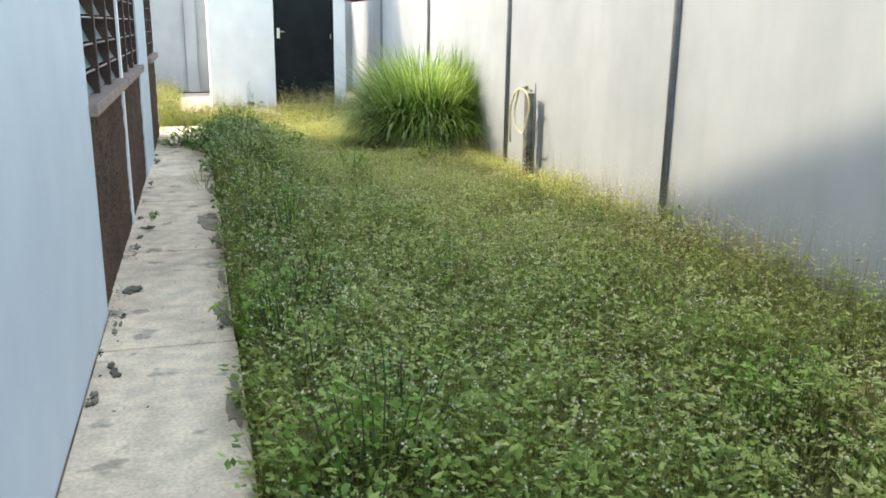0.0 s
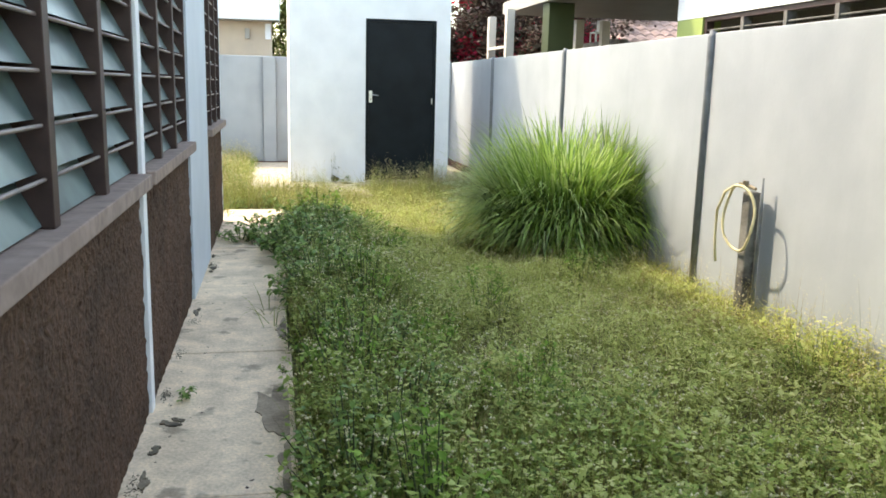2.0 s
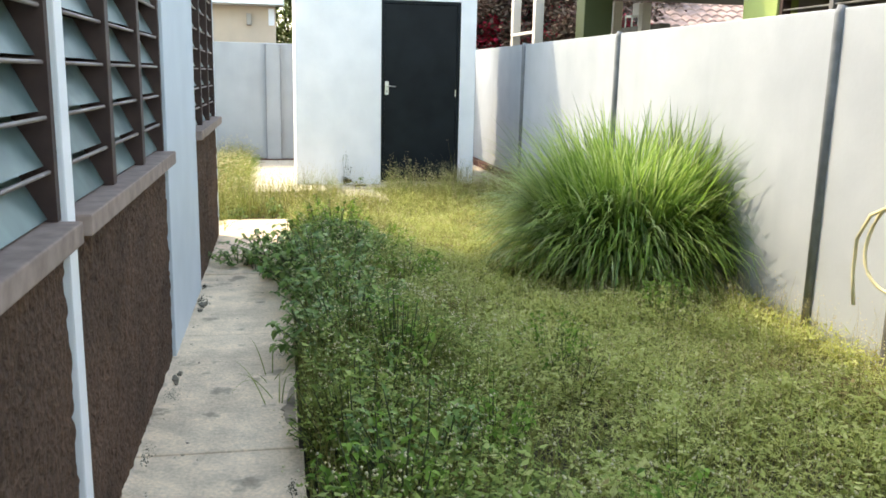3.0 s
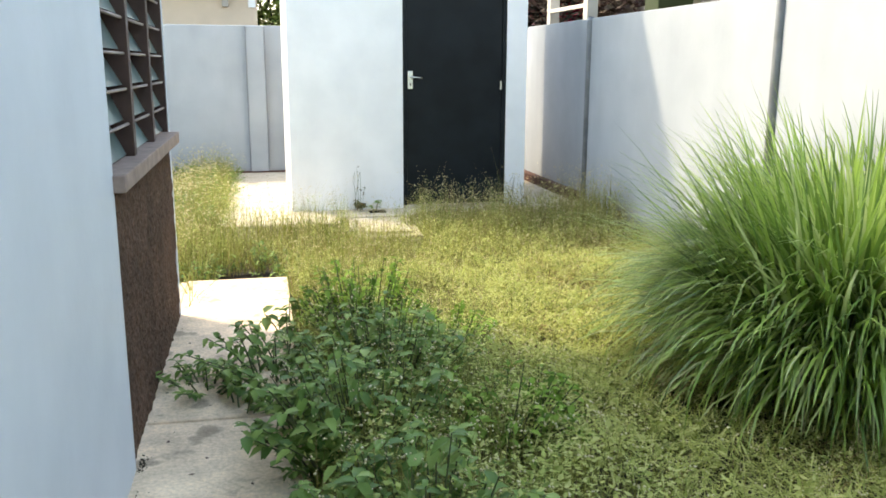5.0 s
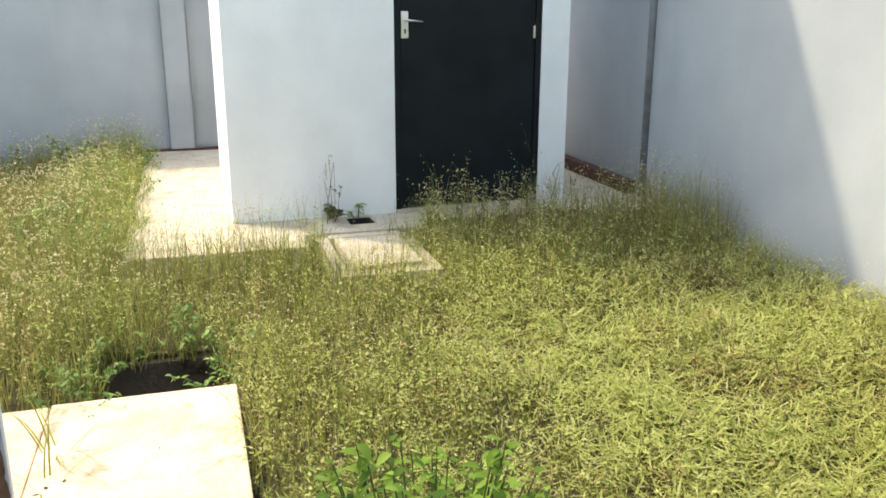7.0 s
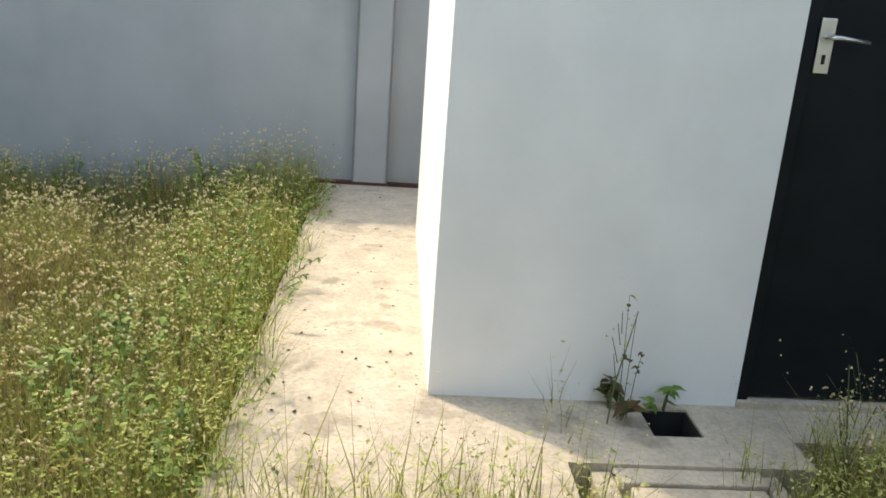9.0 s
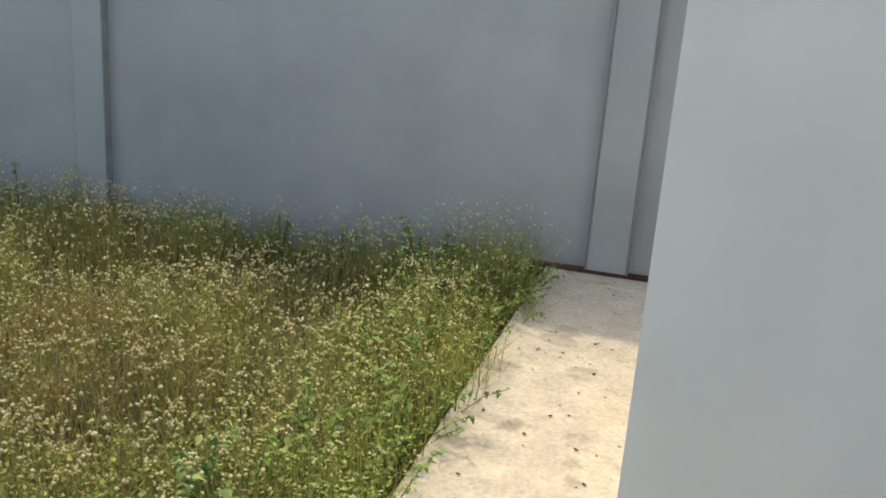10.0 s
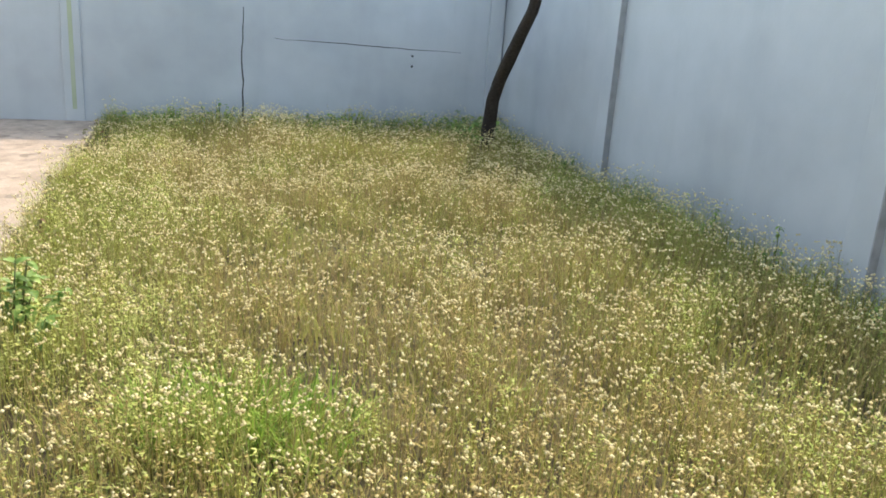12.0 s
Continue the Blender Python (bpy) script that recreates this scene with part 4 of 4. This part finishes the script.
for k in range(6):
    weed("reddish dark weed along the rear slab", (-3.0 - k * 0.75, 10.82 + 0.04 * (k % 2), float(ground_z(-3.0 - k * 0.75))), 0.16, 0.20 + 0.03 * (k % 3), 80, 0.04, 110 + k, flowers=4, group="weeds along the rear slab", mat=DUSK)
for k in range(19):
    y, x = 0.7 + k * 0.31, 0.66 + 0.24 * ((k * 7) % 5) / 4
    weed("leafy weed at the path's edge", (x, y, SOIL_Z), 0.24, 0.34 + 0.04 * ((k * 3) % 4), 480, 0.034, 50 + k, lean=(-0.05, 0), flowers=40, group="weeds along the path", mat=(BROAD, BUSH, BROAD, LEAF)[k % 4])
spread = random.Random(5)
for k in range(22):
    x, y = 1.0 + 1.9 * spread.random(), 1.2 + k * 0.27
    weed("taller leafy weed standing in the meadow", (x, y, SOIL_Z), 0.16 + 0.1 * spread.random(), 0.27 + 0.12 * spread.random(), 460, 0.026, 170 + k, flowers=40, group="taller weeds in the meadow", mat=(BUSH, LEAF, YELLOW)[k % 3])
for k, (x, y, n) in enumerate(((-1.72, 11.78, 260), (-1.62, 11.98, 150), (-1.75, 11.58, 150))):
    tuft = thing("grass_tuft", "fresh green grass tuft among withered weeds", "grass", (x, y, SOIL_Z), "green tufts in the back yard")
    g = cloud("foliage", [(*ribbon_tuft(n, 260 + k, 0.16, (0.14, 0.28), (0.6, 1.4), (0.4, 1.8), 0.008, 5), 0)], [BUSH])
    g.parent = tuft
    tagged(g, kind="stuff")
STALKS = [(1.08, 11.95, 0.44)] + [(1.58 + 0.034 * k, 11.60 + 0.07 * ((k * 5) % 4), 0.24 + 0.04 * ((k * 7) % 5)) for k in range(26)]
for k, (x, y, h) in enumerate(STALKS):
    stalk = thing("dry_stalk", "thin dry flower stalk with pale seed heads", "weed", (x, y, SOIL_Z + 0.02), "dry stalks by the door")
    bm = bmesh.new()
    r = random.Random(k)
    tube(bm, [(0, 0, 0), (0.01, 0, h * 0.5), (0.05 * r.uniform(-1, 1.4), 0.01, h)], [0.003, 0.0022, 0.0014], 5)
    for j in range(4):
        z = h * r.uniform(0.4, 0.9)
        tube(bm, [(0.01, 0, z), (0.05 * r.uniform(-1, 1), 0.03 * r.uniform(-1, 1), z + 0.07)], [0.0015, 0.001], 4)
    part("stem", bm, STEM, stalk)
    g = cloud("seed_tuft", [(*heads(np.array([[0.04 * r.uniform(-1, 1), 0.03 * r.uniform(-1, 1), h * r.uniform(0.55, 1.02)] for j in range(9)]), np.full(9, 0.005)), 0)], [HEAD])
    g.parent = stalk
    tagged(g, kind="stuff")

# ---- meadow ----
LAWN = (LEFT_X, WALL_X, -4.0, BACK_Y)


def open_soil(x, y, spill=0.0):
    """True where grass grows: off the house, path, aprons and pit."""
    e = spill + 0.05 * (field(1, x, y, 0.25) - 0.5)
    ok = (x > LEFT_X + 0.02) & (x < WALL_X - 0.01) & (y < BACK_Y - 0.02)
    ok &= ~((x < PATH_X + 0.015 - e) & (y < PATH_END + 0.02))
    ok &= ~((x > 0.04 + 0.9 * e) & (x < 0.43 - 2 * e) & (y > PATH_END) & (y < 10.44 + 0.12 * (field(3, x, y, 0.14) - 0.5)))
    front = 11.54 + 0.2 * (field(2, x, y, 0.3) - 0.4)
    right = 11.82 + 0.35 * (field(3, x, y, 0.35) - 0.4)
    ok &= ~((x > 0.07 + e + 0.14 * (field(1, x, y, 0.19) - 0.5)) & (x < 0.95) & (y > front))
    ok &= ~((x >= 0.97) & (x < 1.45 - 0.12 * (field(2, x, y, 0.15) > 0.55)) & (y > 11.09 + 0.1 * (field(4, x, y, 0.2) - 0.3)))
    ok &= ~((x >= 1.44) & (x < 1.62) & (y > 11.7))
    ok &= ~((x >= 1.62) & (x < 2.62) & (y > 11.9))
    ok &= ~((x >= 2.62) & (y > right))
    ok &= ~((x < -2.73) & (y < 10.77 - e))
    ok &= ~((x < HX + 0.02) & (x > -0.34 + e) & (y < PATH_END + 0.01 - e))
    ok &= ~((x < -0.3) & (y < CORNER_Y + 0.02))
    ok &= ~(((x - 2.62) ** 2 + (y - 8.05) ** 2) < 0.1)
    return ok


def scatter(n):
    x = rng.uniform(LAWN[0], LAWN[1], n)
    y = rng.uniform(LAWN[2], LAWN[3], n)
    keep = open_soil(x, y) & ((y > 0.2) | (rng.random(n) < 0.3))
    return x[keep], y[keep]


def soft_step(v):
    return 1 / (1 + np.exp(-v))


def bell(v):
    return np.exp(-v * v)


def tan_share(x, y):
    """Where the weeds have withered brown."""
    back = soft_step((-0.5 - x) * 4) * (y > 9)
    door = bell((y - 11.75) / 0.35) * (x > 1.4)
    green = bell((x + 1.7) / 0.35) * bell((y - 11.8) / 0.25) + bell((BACK_Y - y) / 0.35) + bell((x - LEFT_X) / 0.5) + bell((y - 10.9) / 0.35) * (x < -2)
    s = 0.04 + back * (0.2 + 0.5 * field(0, x, y, 0.8) + 0.3 * bell((x + 2.4) / 1.6) * bell((y - 12.7) / 0.8)) + 0.3 * door + 0.16 * soft_step((x - 2.2) * 4) * (0.4 + 1.2 * field(5, x, y, 0.5)) + 0.08 * soft_step((y - 8.6) * 2)
    return np.clip(s - 0.7 * green, 0, 0.8)


def matted(x, y):
    """Short trodden growth in the middle of the yard."""
    return soft_step((x - 1.2 + 0.5 * (field(2, x, y, 0.5) - 0.5)) * 6) * soft_step((y - 4.6) * 1.6) * soft_step((10.75 - y) * 5)


# share of yellow growth; its paler colour also stands in for sunlit brightness
def yellow_share(x, y):
    front = soft_step((x - 1.25) * 3.0) * (0.3 + 0.6 * field(3, x, y, 0.7)) * (0.35 + 0.65 * soft_step((y - 3.6) * 1.6)) * (y < 9) + 0.5 * matted(x, y)
    middle = soft_step((y - 8.6) * 3) * (x > -0.4) * (0.45 + 0.5 * field(1, x, y, 0.6))
    back = soft_step((-0.5 - x) * 4) * (y > 9) * (0.06 + 0.32 * field(4, x, y, 0.9) + 0.55 * soft_step((-1.8 - x) * 2) * bell((y - 11.9) / 1.5))
    lush = bell((x - 0.8) / 0.4) * bell((y - 9.0) / 0.8) + bell((x + 0.1) / 0.3) * (y > 11)
    return np.clip(0.06 + front + middle + back - 0.6 * lush, 0, 0.95)


def bunching(x, y):
    return 0.6 * field(1, x, y, 0.11) + 0.4 * field(3, x, y, 0.34)


def tallness(x, y):
    h = 0.06 + 0.10 * field(5, x, y, 0.8) + 0.10 * field(2, x, y, 0.3) ** 2 + 0.21 * bunching(x, y)
    h += 0.10 * bell((x + 0.15) / 0.25) * (y > 11.3)
    h += 0.05 * bell((x - WALL_X) / 0.35)
    h += 0.07 * bell((x - 0.75) / 0.35) * (y < 8.8)
    h -= 0.05 * (y > 8.8) * (y < 11.0) * (x > 0.2)
    h *= 1 - 0.5 * matted(x, y)
    h += 0.09 * bell((y - 11.38) / 0.2) * (x < 0.98) * (x > 0)
    h += (0.09 * bell((y - 11.5) / 0.32) + 0.05 * bell((x - 2.9) / 0.4) * bell((y - 11.3) / 0.5)) * (x > 1.5)
    h -= 0.03 * (x < -0.6) + 0.03 * soft_step((-4.6 - x) * 2)
    h += 0.04 * bell((x - 1.2) / 0.3) * bell((y - 10.95) / 0.15)
    return np.maximum(h, 0.07)


def stand(x, y):
    return np.stack([x, y, ground_z(x) - 0.01], 1)


def pick(x, y):
    """Leaf material for each plant: 2 green, 4 yellow, 5 withered."""
    u, tn, ye = rng.random(len(x)) * 0.45 + 0.55 * np.clip(field(2, x, y, 0.17) * 1.5 - 0.25, 0, 1), tan_share(x, y), yellow_share(x, y)
    return np.where(u < tn, 5, np.where(u < tn + (1 - tn) * ye, 4, 2)).astype(np.int32)


AREA = (LAWN[1] - LAWN[0]) * (LAWN[3] - LAWN[2])
chunks = []
# grass blades among the weeds, mostly upright
x, y = scatter(int(1700 * AREA))
h = tallness(x, y) * rng.uniform(0.35, 1.0, len(x))
v, t = blades(stand(x, y), rng.uniform(0, math.tau, len(x)), h, h * rng.uniform(0.1, 1.1, len(x)) * np.where((x < 0.8) & (x > 0.3) & (y < 10), 0.7, 1.0), rng.uniform(0.002, 0.0055, len(x)))
chunks.append((v, t, np.repeat((rng.random(len(x)) < 0.03 + tan_share(x, y) * 0.6).astype(np.int32), 3)))
# weeds: a thin stem, small leaves in tiers held flat, denser towards the top
px, py = scatter(int(1300 * AREA))
keep = bunching(px, py) + rng.normal(0, 0.12, len(px)) + 0.2 * matted(px, py) - 0.1 * (px < -0.4) - 0.28 * matted(px, py) > 0.42
px, py = px[keep], py[keep]
tall = tallness(px, py) * rng.uniform(0.45, 1.08, len(px))
ang, lean = rng.uniform(0, math.tau, len(px)), tall * rng.uniform(0.0, 0.35, len(px))
v, t = blades(stand(px, py), ang, tall, lean, np.full(len(px), 0.0024))
kinds = pick(px, py)
chunks.append((v, t, np.repeat(np.where(kinds == 5, 1, 0), 3)))
k = 8
f = 1 - 0.75 * rng.random((len(px), k)) ** 1.5
a = rng.uniform(0, math.tau, (len(px), k))
out = rng.uniform(0.002, 0.022, (len(px), k)) * (1.5 - 0.7 * f)
lx = px[:, None] + np.cos(ang)[:, None] * lean[:, None] * f + np.cos(a) * out
ly = py[:, None] + np.sin(ang)[:, None] * lean[:, None] * f + np.sin(a) * out
lz = ground_z(px)[:, None] + tall[:, None] * f
size = rng.uniform(0.007, 0.019, (len(px), k)) * np.repeat(rng.uniform(0.65, 1.35, (len(px), 1)), k, 1) * (np.where(py < 9, 1.35 + 0.65 * soft_step((5.5 - py) * 1.2), 0.9) + 0.3 * matted(px, py))[:, None]
lx, ly, lz, a, size, kinds = lx.ravel(), ly.ravel(), lz.ravel(), a.ravel(), size.ravel(), np.repeat(kinds, k)
ok = open_soil(lx, ly, 0.09)
v, t = leaflets(np.stack([lx, ly, lz], 1)[ok], a[ok], size[ok], rng.normal(0.05, 0.38, ok.sum()), 0.55)
chunks.append((v, t, np.repeat(kinds[ok], 2)))
# low flat leaves that cover the soil where the growth is short
x, y = scatter(int(5600 * AREA))
keep = rng.random(len(x)) < 0.10 + 0.9 * matted(x, y) + 0.6 * bell((x - 0.75) / 0.4) * bell((y - 9.3) / 0.8) + 0.7 * bell((y - 11.45) / 0.12) * (x < 1) + 0.5 * bell((y - 10.95) / 0.08) * (x > 0.9) * (x < 1.6) + 0.8 * bell((x - 0.95) / 0.06) * (y > 10.9) + 0.8 * bell((x - 1.52) / 0.06) * (y > 10.9) + 0.5 * bell((np.hypot(x - 0.24, y - 10.25) - 0.35) / 0.12)
x, y = x[keep], y[keep]
z = ground_z(x) + tallness(x, y) * rng.uniform(0.15, 0.95, len(x))
v, t = leaflets(np.stack([x, y, z], 1), rng.uniform(0, math.tau, len(x)), rng.uniform(0.02, 0.05, len(x)) * (1 + 1.0 * matted(x, y)), rng.normal(0.14, 0.34, len(x)), 0.075)
chunks.append((v, t, np.repeat(pick(x, y), 2)))
# flower stalks with clustered pale heads
x, y = scatter(int(1000 * AREA))
back = soft_step((-0.1 - x) * 6) * (y > 9.5)
some = np.where(y > 8.6, 0.16, 0.30) + 0.45 * back + 0.5 * bell((y - 11.4) / 0.45) * (x > 1.5)
keep = rng.random(len(x)) < some * (0.25 + 1.1 * field(4, x, y, 0.4)) * (0.4 + bunching(x, y)) * (1 - 0.7 * matted(x, y))
x, y, back = x[keep], y[keep], back[keep]
h = tallness(x, y) * rng.uniform(0.8, 1.2, len(x)) + np.where(y < 8.6, 0.03, 0.015)
ang, lean = rng.uniform(0, math.tau, len(x)), h * rng.uniform(0.0, 0.4, len(x))
base = stand(x, y)
v, t = blades(base, ang, h, lean, np.full(len(x), 0.0022))
chunks.append((v, t, np.repeat((rng.random(len(x)) < 0.35 + 0.35 * back + 0.3 * bell((y - 11.4) / 0.5) * (x > 1.5)).astype(np.int32), 3)))
tip = base + np.stack([np.cos(ang) * lean, np.sin(ang) * lean, h], 1)
for j in range(3):
    few = rng.random(len(x)) < (1.0, 0.75, 0.5)[j]
    at = tip[few] + rng.normal(0, 0.009, (few.sum(), 3)) * (j > 0) * np.array([1, 1, 0.4])
    chunks.append((*heads(at, rng.uniform(0.0032, 0.0058, few.sum()) * (0.9 + 0.42 * back[few]) * np.where(y[few] < 5, 1.2, 1.0)), np.repeat(np.where(y[few] < 8.6, 6, 3).astype(np.int32), 6)))
# thin pale grass stems that stand over the rest, with tiny seed heads
x, y = scatter(int(700 * AREA))
some = 0.12 + 0.75 * soft_step((x - 2.35) * 5) + 0.6 * soft_step((y - 9.0) * 2.5) * (x > -0.4) + 0.35 * soft_step((x - 1.2) * 3) * (y < 9) + 0.7 * bell((x - 2.4) / 0.6) * bell((y - 7.0) / 0.35)
some *= 1 - 0.75 * soft_step((y - 11.1) * 8)
keep = rng.random(len(x)) < some * (0.3 + 0.9 * field(2, x, y, 0.45))
x, y = x[keep], y[keep]
h = tallness(x, y) * rng.uniform(0.9, 1.35, len(x)) + rng.uniform(0.02, 0.10, len(x)) * (1 - 0.5 * matted(x, y)) + rng.uniform(0, 0.16, len(x)) * soft_step((x - 2.75) * 9) * (y < 7)
ang, lean = rng.uniform(0, math.tau, len(x)), h * rng.uniform(0.05, 0.55, len(x))
base = stand(x, y)
v, t = blades(base, ang, h, lean, np.full(len(x), 0.0018))
chunks.append((v, t, np.repeat((rng.random(len(x)) < 0.6).astype(np.int32), 3)))
for f in (1.0, 0.93, 0.85):
    at = base + np.stack([np.cos(ang) * lean * f, np.sin(ang) * lean * f, h * f], 1) + rng.normal(0, 0.006, (len(x), 3))
    chunks.append((*heads(at, rng.uniform(0.0018, 0.0034, len(x))), 3))
meadow = cloud("meadow_grass", chunks, [BLADE, STRAW, LEAF, HEAD, YELLOW, TAN, FLOWER])
tagged(meadow, "overgrown weedy grass with pale seed heads, green to straw", "grass", kind="stuff")

# fallen bits on the aprons and path
n = 240
x, y = np.concatenate([rng.uniform(HX + 0.01, PATH_X, n // 2), rng.uniform(0.06, 0.56, n - n // 2)]), np.concatenate([rng.uniform(-1, 9.9, n // 2), rng.uniform(11.55, 14.7, n - n // 2)])
edge = rng.random(n) < 0.5
x = np.where(edge & (y < 10), HX + 0.02 + np.abs(rng.normal(0, 0.04, n)), x)
z = np.where(y < 10.1, 0.004, OZ + 0.004)
v, t = leaflets(np.stack([x, y, z], 1), rng.uniform(0, math.tau, n), rng.uniform(0.006, 0.022, n), rng.uniform(0, 0.15, n), 0.6)
litter = cloud("leaf_litter", [(v, t, 0)], [TWIG])
tagged(litter, "small brown fallen leaves and crumbs on the concrete", "litter", kind="stuff")

# moss and dirt crumbs along both edges of the path
spots = 26
cy = rng.uniform(0.5, 9.6, spots)
cx = np.where(rng.random(spots) < 0.55, HX + 0.03, PATH_X - 0.03) + rng.normal(0, 0.018, spots)
pick_spot = rng.integers(0, spots, 2600)
wide = rng.uniform(0.006, 0.03, spots)[pick_spot]
x, y = cx[pick_spot] + rng.normal(0, 1, 2600) * wide * 0.7, cy[pick_spot] + rng.normal(0, 1, 2600) * wide * 1.8
ok = (x > HX + 0.016) & (x < PATH_X - 0.016)
v, t = heads(np.stack([x, y, np.full(len(x), 0.0)], 1)[ok], rng.uniform(0.0015, 0.0042, ok.sum()))
moss = cloud("path_moss", [(v, t, 0)], [CRUMB])
tagged(moss, "dark moss and dirt crumbs along the path's edges", "moss", kind="stuff")
